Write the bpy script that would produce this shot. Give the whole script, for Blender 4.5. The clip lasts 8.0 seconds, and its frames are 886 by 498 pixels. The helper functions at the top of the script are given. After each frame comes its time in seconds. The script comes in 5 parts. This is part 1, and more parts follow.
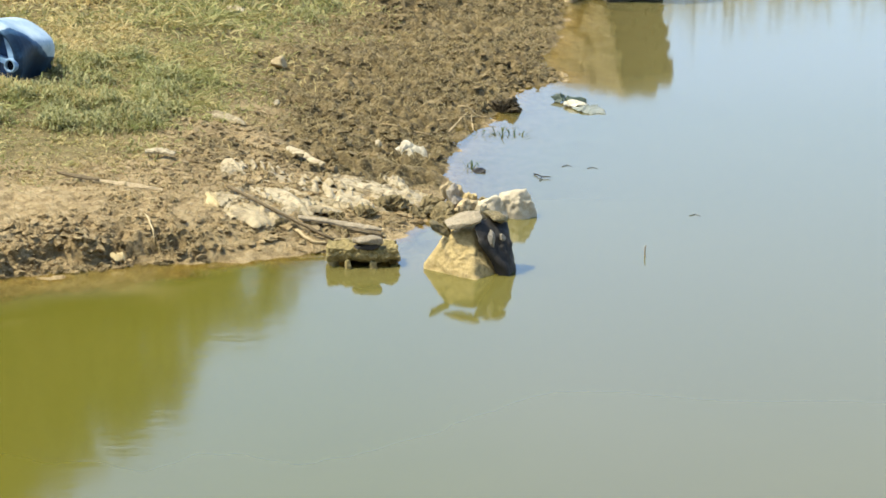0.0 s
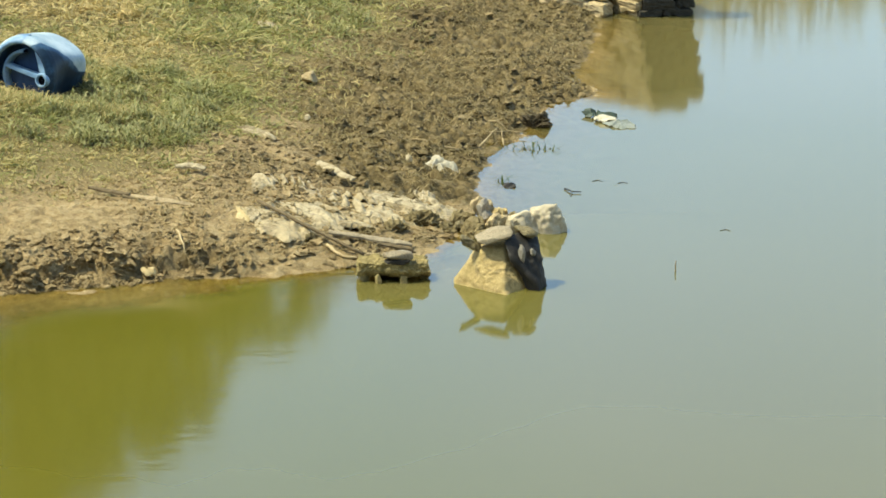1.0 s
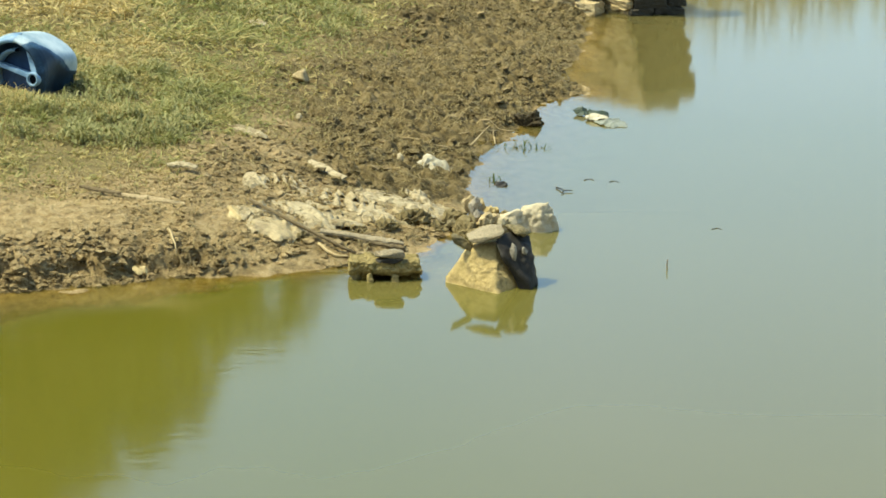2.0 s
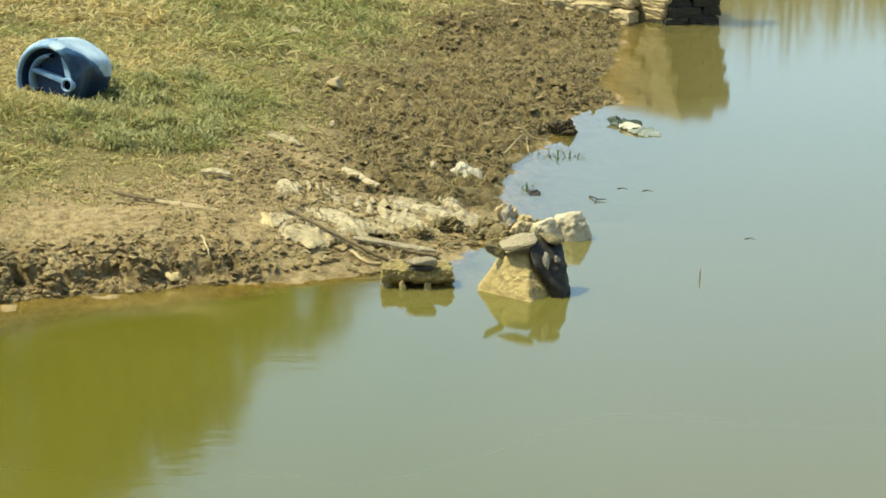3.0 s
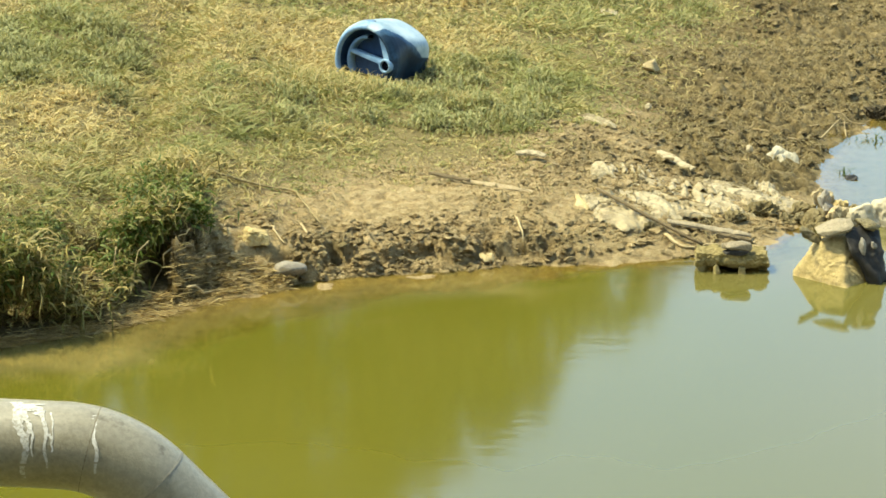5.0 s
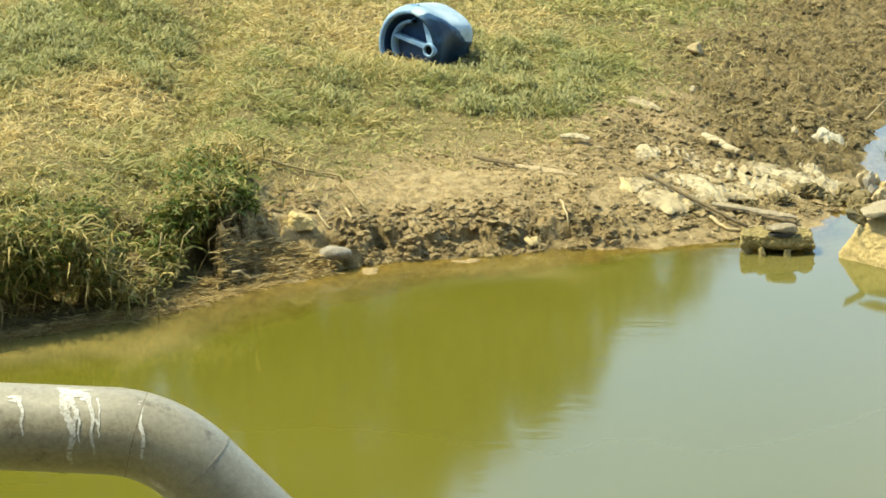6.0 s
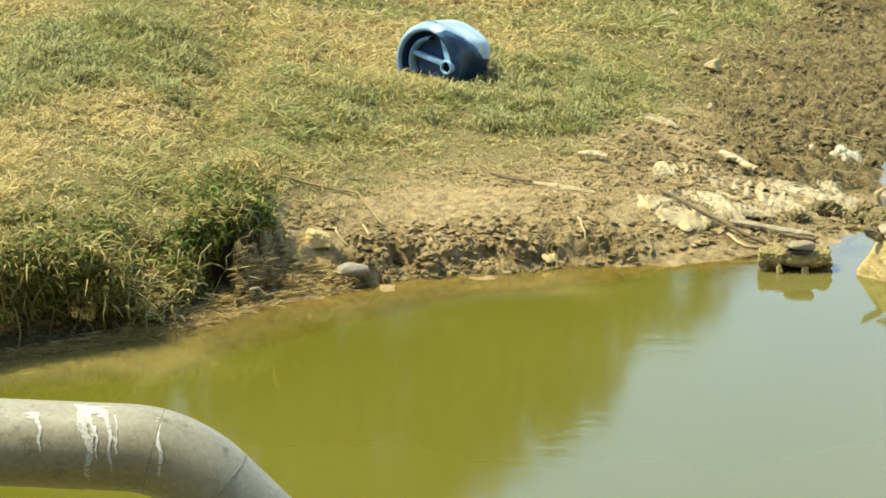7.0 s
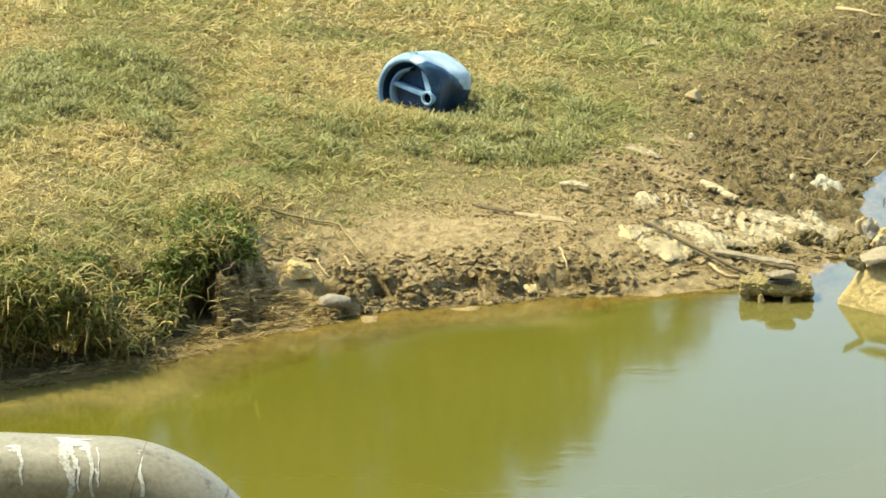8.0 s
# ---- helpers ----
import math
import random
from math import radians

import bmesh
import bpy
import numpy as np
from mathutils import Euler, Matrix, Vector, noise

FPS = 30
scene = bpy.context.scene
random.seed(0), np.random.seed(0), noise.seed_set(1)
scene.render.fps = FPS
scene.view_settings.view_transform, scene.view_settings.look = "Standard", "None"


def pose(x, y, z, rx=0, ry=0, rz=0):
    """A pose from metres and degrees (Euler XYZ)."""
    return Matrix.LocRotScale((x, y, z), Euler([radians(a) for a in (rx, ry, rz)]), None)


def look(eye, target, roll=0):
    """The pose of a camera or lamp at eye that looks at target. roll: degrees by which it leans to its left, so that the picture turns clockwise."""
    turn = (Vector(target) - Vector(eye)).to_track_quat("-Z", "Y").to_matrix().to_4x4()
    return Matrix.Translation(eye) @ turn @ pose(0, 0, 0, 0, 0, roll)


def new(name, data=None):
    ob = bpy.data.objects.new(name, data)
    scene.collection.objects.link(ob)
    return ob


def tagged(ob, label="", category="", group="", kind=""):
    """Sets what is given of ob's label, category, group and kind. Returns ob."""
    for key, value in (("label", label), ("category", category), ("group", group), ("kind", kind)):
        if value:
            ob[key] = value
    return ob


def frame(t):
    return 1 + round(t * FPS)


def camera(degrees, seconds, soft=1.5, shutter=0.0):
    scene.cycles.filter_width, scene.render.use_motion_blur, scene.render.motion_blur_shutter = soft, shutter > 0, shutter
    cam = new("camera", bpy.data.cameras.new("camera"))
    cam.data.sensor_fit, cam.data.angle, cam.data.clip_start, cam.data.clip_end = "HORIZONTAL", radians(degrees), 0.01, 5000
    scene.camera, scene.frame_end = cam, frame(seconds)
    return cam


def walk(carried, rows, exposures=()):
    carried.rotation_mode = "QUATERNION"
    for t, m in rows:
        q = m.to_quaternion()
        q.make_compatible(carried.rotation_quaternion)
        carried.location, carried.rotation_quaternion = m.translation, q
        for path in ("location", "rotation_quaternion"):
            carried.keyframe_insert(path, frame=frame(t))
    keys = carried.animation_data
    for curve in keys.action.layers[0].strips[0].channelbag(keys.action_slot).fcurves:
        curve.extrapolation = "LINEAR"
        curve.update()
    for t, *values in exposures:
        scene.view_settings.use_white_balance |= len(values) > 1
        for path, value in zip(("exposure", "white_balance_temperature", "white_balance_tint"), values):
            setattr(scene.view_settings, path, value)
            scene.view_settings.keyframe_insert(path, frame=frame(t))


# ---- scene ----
cam = camera(17.46, 8.0, soft=1.65)
EYE = (0.0, 0.0, 3.5)


def view(turn, down, lean):
    """The camera's pose: degrees turned to the right of north, tilted down, and rolled."""
    return pose(*EYE, 90 - down, 0, -turn) @ pose(0, 0, 0, 0, 0, lean)


PATH = [
    (0.0, view(6.946, 15.584, 0.733)),
    (0.5, view(6.502, 15.534, 0.647)),
    (1.0, view(6.317, 15.296, 0.592)),
    (1.2, view(6.303, 15.394, 0.635)),
    (2.3, view(6.526, 15.300, 0.599)),
    (2.5, view(6.319, 15.305, 0.645)),
    (3.0, view(5.815, 15.169, 0.792)),
    (3.5, view(4.607, 15.058, 0.483)),
    (4.0, view(2.904, 14.781, 0.423)),
    (4.3, view(0.846, 14.731, 0.008)),
    (4.5, view(0.000, 15.000, -0.382)),
    (4.7, view(-0.401, 15.260, -0.263)),
    (5.8, view(-1.304, 15.924, -0.604)),
    (6.0, view(-1.570, 15.862, -0.755)),
    (6.5, view(-1.938, 15.606, -0.771)),
    (7.0, view(-1.925, 15.519, -0.806)),
    (7.5, view(-1.825, 14.793, -1.044)),
    (8.0, view(-1.538, 14.911, -0.936)),
]
walk(cam, PATH, exposures=[(0.0, 1.41, 6110, 9), (0.5, 1.25, 6210, 2.5), (1.2, 1.23, 6520, 0), (2.5, 1.23, 6620, -6), (3.5, 1.28, 6610, -4), (4.5, 1.53, 6740, -4.5), (6.5, 1.53, 6760, -4), (8.0, 1.56, 6780, -3)])
# ---- light: clear hazy sky, high sun from the left ----
SUN_WAY = Vector((-0.96, 0.24, 0)).normalized()
SUN_HEIGHT = radians(60)
world = bpy.data.worlds.new("sky")
scene.world = world
world.use_nodes = True
sky = world.node_tree.nodes.new("ShaderNodeTexSky")
sky.sky_type, sky.sun_disc = "NISHITA", False
sky.sun_elevation = SUN_HEIGHT
sky.sun_rotation = math.atan2(SUN_WAY.x, SUN_WAY.y)
sky.air_density, sky.dust_density, sky.ozone_density = 1.0, 1.4, 1.5
world.node_tree.nodes["Background"].inputs["Strength"].default_value = 0.15
world.node_tree.links.new(sky.outputs[0], world.node_tree.nodes["Background"].inputs["Color"])
sun = new("sun", bpy.data.lights.new("sun", "SUN"))
sun.data.energy, sun.data.angle, sun.data.color = 2.9, radians(0.6), (1.0, 0.90, 0.70)
toward = SUN_WAY * math.cos(SUN_HEIGHT) + Vector((0, 0, math.sin(SUN_HEIGHT)))
sun.matrix_world = look(toward * 50, (0, 0, 0))

# ---- materials ----
def material(name):
    m = bpy.data.materials.new(name)
    m.use_nodes = True
    return m, m.node_tree.nodes, m.node_tree.links, m.node_tree.nodes["Principled BSDF"]


def ramp(nodes, links, source, stops):
    r = nodes.new("ShaderNodeValToRGB")
    while len(r.color_ramp.elements) < len(stops):
        r.color_ramp.elements.new(0.5)
    for e, (at, colour) in zip(r.color_ramp.elements, stops):
        e.position, e.color = at, (*colour, 1)
    links.new(source, r.inputs[0])
    return r.outputs[0]


def noise_node(nodes, links, scale, detail=6, rough=0.6, stretch=(1, 1, 1), coords="Object"):
    tc, mp, n = nodes.new("ShaderNodeTexCoord"), nodes.new("ShaderNodeMapping"), nodes.new("ShaderNodeTexNoise")
    mp.inputs["Scale"].default_value = stretch
    n.inputs["Scale"].default_value, n.inputs["Detail"].default_value, n.inputs["Roughness"].default_value = scale, detail, rough
    links.new(tc.outputs[coords], mp.inputs[0])
    links.new(mp.outputs[0], n.inputs["Vector"])
    return n.outputs["Fac"]


def mix(nodes, links, fac, a, b, mode="MIX"):
    m = nodes.new("ShaderNodeMix")
    m.data_type, m.blend_type = "RGBA", mode
    for socket, v in ((m.inputs[0], fac), (m.inputs[6], a), (m.inputs[7], b)):
        if isinstance(v, (int, float)):
            socket.default_value = v
        elif isinstance(v, tuple):
            socket.default_value = (*v, 1)
        else:
            links.new(v, socket)
    return m.outputs[2]


def bump(nodes, links, bsdf, source, strength, distance):
    b = nodes.new("ShaderNodeBump")
    b.inputs["Strength"].default_value, b.inputs["Distance"].default_value = strength, distance
    links.new(source, b.inputs["Height"])
    links.new(b.outputs[0], bsdf.inputs["Normal"])


def plain(name, low, high, scale, roughness=0.8, grain=60, relief=0.004, metallic=0.0, stretch=(1, 1, 1), spots=None, shine=0.3, vary=0.35, cover=0.54):
    """A mottled surface: two colours mixed by coarse and fine noise, with fine relief, and spots of a third colour."""
    m, nodes, links, bsdf = material(name)
    coarse, fine = noise_node(nodes, links, scale, 5, 0.65, stretch), noise_node(nodes, links, grain, 4, 0.7, stretch)
    mid = tuple((a + b) / 2 for a, b in zip(low, high))
    colour = ramp(nodes, links, coarse, [(0.38, low), (0.5, mid), (0.62, high)])
    colour = mix(nodes, links, 0.55, colour, ramp(nodes, links, fine, [(0.4, low), (0.6, high)]))
    if spots:
        colour = mix(nodes, links, ramp(nodes, links, noise_node(nodes, links, scale * 2.3, 5, 0.7, stretch), [(cover, (0, 0, 0)), (cover + 0.1, (1, 1, 1))]), colour, spots)
    info = nodes.new("ShaderNodeObjectInfo")
    colour = mix(nodes, links, vary, colour, mix(nodes, links, info.outputs["Random"], low, high))
    links.new(colour, bsdf.inputs["Base Color"])
    bsdf.inputs["Roughness"].default_value, bsdf.inputs["Metallic"].default_value = roughness, metallic
    bsdf.inputs["Specular IOR Level"].default_value = shine
    bump(nodes, links, bsdf, fine, 0.8, relief)
    return m


def attribute(nodes, name):
    a = nodes.new("ShaderNodeAttribute")
    a.attribute_name = name
    return a.outputs["Fac"]


def soil():
    m, nodes, links, bsdf = material("soil")
    big, mid, fine = noise_node(nodes, links, 2.2, 5, 0.6), noise_node(nodes, links, 20, 8, 0.75, (1, 0.7, 1)), noise_node(nodes, links, 70, 5, 0.75)
    dry = ramp(nodes, links, mid, [(0.34, (0.2, 0.134, 0.055)), (0.46, (0.415, 0.295, 0.134)), (0.56, (0.54, 0.405, 0.2)), (0.68, (0.64, 0.503, 0.28))])
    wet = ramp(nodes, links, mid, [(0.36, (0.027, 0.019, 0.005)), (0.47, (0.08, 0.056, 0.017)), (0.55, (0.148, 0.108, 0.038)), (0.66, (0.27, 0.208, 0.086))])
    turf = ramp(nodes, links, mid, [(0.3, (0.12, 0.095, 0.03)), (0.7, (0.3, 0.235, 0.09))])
    # wet brings in the dark mud, and painted shade in the bank's hollows
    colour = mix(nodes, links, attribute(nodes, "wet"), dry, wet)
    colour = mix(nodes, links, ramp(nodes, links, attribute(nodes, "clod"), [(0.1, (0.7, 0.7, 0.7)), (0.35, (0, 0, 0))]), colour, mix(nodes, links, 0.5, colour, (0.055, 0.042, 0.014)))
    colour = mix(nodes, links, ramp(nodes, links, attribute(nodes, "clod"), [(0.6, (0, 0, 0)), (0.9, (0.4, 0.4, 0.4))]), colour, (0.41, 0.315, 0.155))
    colour = mix(nodes, links, attribute(nodes, "turf"), colour, turf)
    colour = mix(nodes, links, 0.25, colour, ramp(nodes, links, fine, [(0.3, (0.05, 0.036, 0.012)), (0.7, (0.48, 0.375, 0.17))]))
    colour = mix(nodes, links, 0.3, colour, ramp(nodes, links, big, [(0.35, (0.3, 0.25, 0.18)), (0.65, (0.75, 0.72, 0.62))]), "MULTIPLY")
    links.new(colour, bsdf.inputs["Base Color"])
    bsdf.inputs["Roughness"].default_value = 0.9
    bsdf.inputs["Specular IOR Level"].default_value = 0.2
    bump(nodes, links, bsdf, mid, 1.0, 0.035)
    return m


def pond_water():
    """Turbid green water: a lit olive body under a smooth surface that mirrors by Fresnel; clearer where it is shallow."""
    m, nodes, links, bsdf = material("pond_water")
    nodes.remove(bsdf)
    body, clear, gloss = nodes.new("ShaderNodeBsdfDiffuse"), nodes.new("ShaderNodeBsdfTransparent"), nodes.new("ShaderNodeBsdfGlossy")
    murk = noise_node(nodes, links, 0.7, 4, 0.5)
    olive = ramp(nodes, links, murk, [(0.3, (0.09, 0.084, 0.009)), (0.7, (0.104, 0.095, 0.013))])
    links.new(mix(nodes, links, attribute(nodes, "shoal"), mix(nodes, links, attribute(nodes, "silt_and_mirror"), olive, (0.121, 0.104, 0.034)), (0.185, 0.148, 0.042)), body.inputs["Color"])
    clear.inputs["Color"].default_value = (0.85, 0.8, 0.5, 1)
    gloss.inputs["Roughness"].default_value = 0.07
    gloss.inputs["Color"].default_value = (1, 1, 1, 1)
    fres = nodes.new("ShaderNodeFresnel")
    fres.inputs["IOR"].default_value = 1.46
    b = nodes.new("ShaderNodeBump")
    b.inputs["Strength"].default_value, b.inputs["Distance"].default_value = 0.085, 0.004
    links.new(noise_node(nodes, links, 5.0, 4, 0.55, (1.3, 2.2, 1)), b.inputs["Height"])
    links.new(b.outputs[0], gloss.inputs["Normal"])
    under, top = nodes.new("ShaderNodeMixShader"), nodes.new("ShaderNodeMixShader")
    links.new(attribute(nodes, "shallow"), under.inputs[0])
    links.new(body.outputs[0], under.inputs[1])
    links.new(clear.outputs[0], under.inputs[2])
    links.new(fres.outputs[0], top.inputs[0])
    links.new(under.outputs[0], top.inputs[1])
    links.new(gloss.outputs[0], top.inputs[2])
    links.new(top.outputs[0], nodes["Material Output"].inputs["Surface"])
    return m


def blades(name, green, dry, shade=0.35):
    """Blades and leaves, from green to straw by each one's own dryness, with a little light passing through."""
    m, nodes, links, bsdf = material(name)
    colour = mix(nodes, links, attribute(nodes, "dry"), green, dry)
    island = nodes.new("ShaderNodeNewGeometry").outputs["Random Per Island"]
    colour = mix(nodes, links, 0.6, colour, ramp(nodes, links, island, [(0.0, (shade, shade, shade)), (1.0, (1, 1, 1))]), "MULTIPLY")
    links.new(colour, bsdf.inputs["Base Color"])
    bsdf.inputs["Roughness"].default_value = 0.6
    bsdf.inputs["Specular IOR Level"].default_value = 0.25
    thin, blend = nodes.new("ShaderNodeBsdfTranslucent"), nodes.new("ShaderNodeMixShader")
    links.new(colour, thin.inputs["Color"])
    blend.inputs[0].default_value = 0.3
    links.new(bsdf.outputs[0], blend.inputs[1])
    links.new(thin.outputs[0], blend.inputs[2])
    links.new(blend.outputs[0], nodes["Material Output"].inputs["Surface"])
    return m


SOIL = soil()
WATER = pond_water()
TURF = blades("turf_blades", (0.275, 0.285, 0.085), (0.63, 0.49, 0.205), 0.46)
SAGE = blades("sage_leaves", (0.275, 0.288, 0.1), (0.48, 0.43, 0.18), 0.4)
STRAW = blades("golden_straw", (0.27, 0.19, 0.07), (0.64, 0.48, 0.19), 0.35)
TRODDEN = blades("trodden_straw_blades", (0.12, 0.095, 0.03), (0.4, 0.31, 0.13), 0.4)
BUSH = blades("bank_blades", (0.125, 0.175, 0.026), (0.52, 0.4, 0.135), 0.02)
LEAF = blades("tree_leaves", (0.05, 0.085, 0.02), (0.12, 0.12, 0.03))
REED = blades("reed_blades", (0.3, 0.26, 0.1), (0.6, 0.45, 0.2))
BARK = plain("bark", (0.06, 0.04, 0.025), (0.16, 0.12, 0.08), 8, 0.9, 50, 0.01)
LIMESTONE = plain("limestone", (0.27, 0.2, 0.09), (0.49, 0.385, 0.2), 9, 0.9, 70, 0.006, spots=(0.2, 0.15, 0.08))
PALE_STONE = plain("pale_stone", (0.3, 0.24, 0.13), (0.56, 0.48, 0.3), 9, 0.85, 80, 0.004, spots=(0.24, 0.185, 0.1), cover=0.55)
YELLOW_ROCK = plain("yellow_rock", (0.265, 0.193, 0.068), (0.5, 0.38, 0.16), 9, 0.9, 60, 0.008, spots=(0.2, 0.15, 0.065), cover=0.5)
WHITE_ROCK = plain("white_rock", (0.31, 0.255, 0.15), (0.49, 0.42, 0.275), 10, 0.8, 70, 0.003, spots=(0.36, 0.28, 0.15), cover=0.58)
SPECKLED_STONE = plain("speckled_stone", (0.15, 0.118, 0.065), (0.32, 0.265, 0.16), 40, 0.75, 120, 0.003, spots=(0.13, 0.1, 0.05), cover=0.55)
GOLDEN_STONE = plain("golden_stone", (0.34, 0.255, 0.11), (0.5, 0.4, 0.2), 12, 0.85, 70, 0.004)
YELLOW_LUMP = plain("yellow_lump", (0.35, 0.255, 0.095), (0.52, 0.405, 0.18), 12, 0.85, 70, 0.004)
# for the pier's front face, with its shade put into the stone colour
SHADED_STONE = plain("shaded_stone", (0.02, 0.017, 0.01), (0.055, 0.046, 0.028), 8, 0.9, 60, 0.006)
GREY_STONE = plain("grey_stone", (0.17, 0.145, 0.1), (0.34, 0.3, 0.22), 14, 0.75, 90, 0.003, spots=(0.16, 0.13, 0.1))
BROWN_STONE = plain("brown_stone", (0.07, 0.055, 0.018), (0.27, 0.215, 0.095), 26, 0.7, 90, 0.005, spots=(0.08, 0.065, 0.045))
DARK_STONE = plain("near_black_stone", (0.01, 0.0085, 0.006), (0.034, 0.029, 0.019), 18, 0.7, 80, 0.003)
MOSSY_BLOCK = plain("mossy_block", (0.11, 0.086, 0.026), (0.35, 0.272, 0.105), 12, 0.9, 70, 0.006, spots=(0.12, 0.105, 0.028))
MUD_CLOD = plain("mud_clod", (0.08, 0.06, 0.022), (0.27, 0.208, 0.088), 16, 0.9, 60, 0.008)
PLASTIC_SHEET = plain("dirty_plastic_sheet", (0.24, 0.182, 0.082), (0.43, 0.345, 0.18), 9, 0.6, 40, 0.006, spots=(0.13, 0.092, 0.038), cover=0.49)
CREAM_PLASTIC = plain("cream_plastic", (0.27, 0.215, 0.108), (0.47, 0.39, 0.225), 14, 0.6, 45, 0.006, spots=(0.15, 0.108, 0.045), cover=0.5)
WHITE_PLASTIC = plain("white_plastic", (0.34, 0.3, 0.19), (0.55, 0.5, 0.35), 16, 0.5, 50, 0.002, spots=(0.24, 0.19, 0.11))
STICK_WOOD = plain("weathered_stick", (0.08, 0.057, 0.025), (0.21, 0.158, 0.08), 12, 0.9, 50, 0.004, stretch=(1, 1, 1))
PALE_WOOD = plain("pale_stalk", (0.28, 0.205, 0.095), (0.48, 0.375, 0.19), 8, 0.9, 50, 0.003)


def drum_plastic():
    """Dark blue plastic, bleached on top, with its lit and shaded sides painted into the colour."""
    m, nodes, links, bsdf = material("bleached_and_shaded_blue_plastic")
    coarse, fine = noise_node(nodes, links, 7, 5, 0.65), noise_node(nodes, links, 40, 4, 0.7)
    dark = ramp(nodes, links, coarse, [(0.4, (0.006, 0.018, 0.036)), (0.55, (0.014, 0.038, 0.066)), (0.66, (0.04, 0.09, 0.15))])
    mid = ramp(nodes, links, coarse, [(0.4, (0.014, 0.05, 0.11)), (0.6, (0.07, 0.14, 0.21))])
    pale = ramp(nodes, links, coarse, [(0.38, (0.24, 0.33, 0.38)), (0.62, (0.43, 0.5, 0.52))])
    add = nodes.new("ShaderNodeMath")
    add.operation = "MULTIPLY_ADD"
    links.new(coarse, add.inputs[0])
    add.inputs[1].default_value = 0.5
    links.new(attribute(nodes, "bleach_and_light"), add.inputs[2])
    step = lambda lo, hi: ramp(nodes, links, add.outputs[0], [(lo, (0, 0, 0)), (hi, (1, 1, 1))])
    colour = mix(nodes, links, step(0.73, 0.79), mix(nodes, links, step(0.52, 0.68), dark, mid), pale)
    colour = mix(nodes, links, 0.2, colour, ramp(nodes, links, fine, [(0.35, (0.05, 0.06, 0.06)), (0.65, (0.3, 0.33, 0.34))]), "SOFT_LIGHT")
    links.new(colour, bsdf.inputs["Base Color"])
    bsdf.inputs["Roughness"].default_value = 0.45
    bsdf.inputs["Specular IOR Level"].default_value = 0.25
    bump(nodes, links, bsdf, fine, 0.5, 0.001)
    return m


DRUM_SKIN = drum_plastic()
DRUM_PALE = plain("faded_blue_plastic", (0.1, 0.2, 0.33), (0.25, 0.36, 0.45), 7, 0.5, 40, 0.002)
DRUM_DARK = plain("recess_shade_blue", (0.008, 0.026, 0.07), (0.022, 0.056, 0.12), 7, 0.5, 40, 0.002)
PIPE_GREY = plain("grey_pipe", (0.205, 0.18, 0.118), (0.305, 0.273, 0.186), 4, 0.38, 70, 0.0012, spots=(0.12, 0.1, 0.06), vary=0, cover=0.58, shine=0.5)
PIPE_SEAM = plain("rusty_seam", (0.12, 0.1, 0.06), (0.25, 0.215, 0.14), 20, 0.8, 80, 0.002, vary=0)
PIPE_PALE = plain("pale_joint", (0.22, 0.195, 0.135), (0.38, 0.34, 0.25), 12, 0.6, 60, 0.002, spots=(0.2, 0.18, 0.13))
STRAW_STEM = plain("straw_stem", (0.2, 0.145, 0.055), (0.4, 0.31, 0.14), 20, 0.8, 60, 0.001)
DROPPINGS = plain("white_streaks", (0.36, 0.34, 0.28), (0.62, 0.6, 0.53), 60, 0.8, 160, 0.001, spots=(0.24, 0.215, 0.155), cover=0.49)
HOLE_SHADE = plain("hole_shade", (0.003, 0.004, 0.006), (0.007, 0.009, 0.012), 8, 1.0, shine=0.02)
GREY_FILM = plain("grey_green_film", (0.12, 0.125, 0.085), (0.22, 0.23, 0.17), 10, 0.4)
DARK_MUD = plain("dark_mud", (0.018, 0.013, 0.005), (0.075, 0.054, 0.02), 14, 0.85, 60, 0.008)
FADED_WOOD = plain("faded_wood", (0.24, 0.18, 0.09), (0.4, 0.31, 0.165), 20, 0.9, 80, 0.004, spots=(0.22, 0.16, 0.075), cover=0.55)
GREY_BOARD = plain("grey_board", (0.16, 0.125, 0.07), (0.34, 0.275, 0.16), 22, 0.85, 70, 0.005, spots=(0.13, 0.1, 0.055))
GREEN_DARK = plain("dark_green_film", (0.02, 0.03, 0.016), (0.06, 0.08, 0.045), 10, 0.5)

# ---- lie of the land ----
POND = np.array([(-2.08, 11.04), (-1.62, 11.28), (-1.42, 11.42), (-1.3, 11.54), (-1.06, 11.8), (-0.59, 12.1), (-0.17, 12.19), (0.2, 12.28), (0.74, 12.35),
                 (1.1, 12.47), (1.32, 12.66), (1.52, 12.95), (1.68, 13.8), (1.77, 14.2), (1.95, 14.7), (2.06, 15.0), (2.18, 15.3), (2.3, 15.7),
                 (2.63, 15.98), (2.6, 16.5), (2.78, 17.15), (3.0, 18.2), (3.2, 18.7), (2.95, 19.15), (2.6, 19.35), (2.45, 19.8), (2.6, 22), (3.6, 27), (8, 30.5), (14, 31),
                 (26, 28), (31, 18), (22, 7), (10, 3.4), (3, 2.9), (-1, 2.9), (-2.6, 4.2), (-3.3, 6.5), (-3.2, 9.0), (-2.72, 10.62)])
GRASS_EDGE = np.array([(-3.5, 11.0), (-2.1, 11.15), (-1.62, 11.5), (-1.52, 12.0), (-1.2, 12.15), (-0.9, 12.7), (-0.6, 13.1), (-0.09, 13.4), (0.33, 13.75), (0.6, 14.4),
                       (0.85, 15.2), (1.12, 16.0), (1.5, 17.0), (2.07, 18.8), (3.0, 22.0), (4.5, 27.0)])
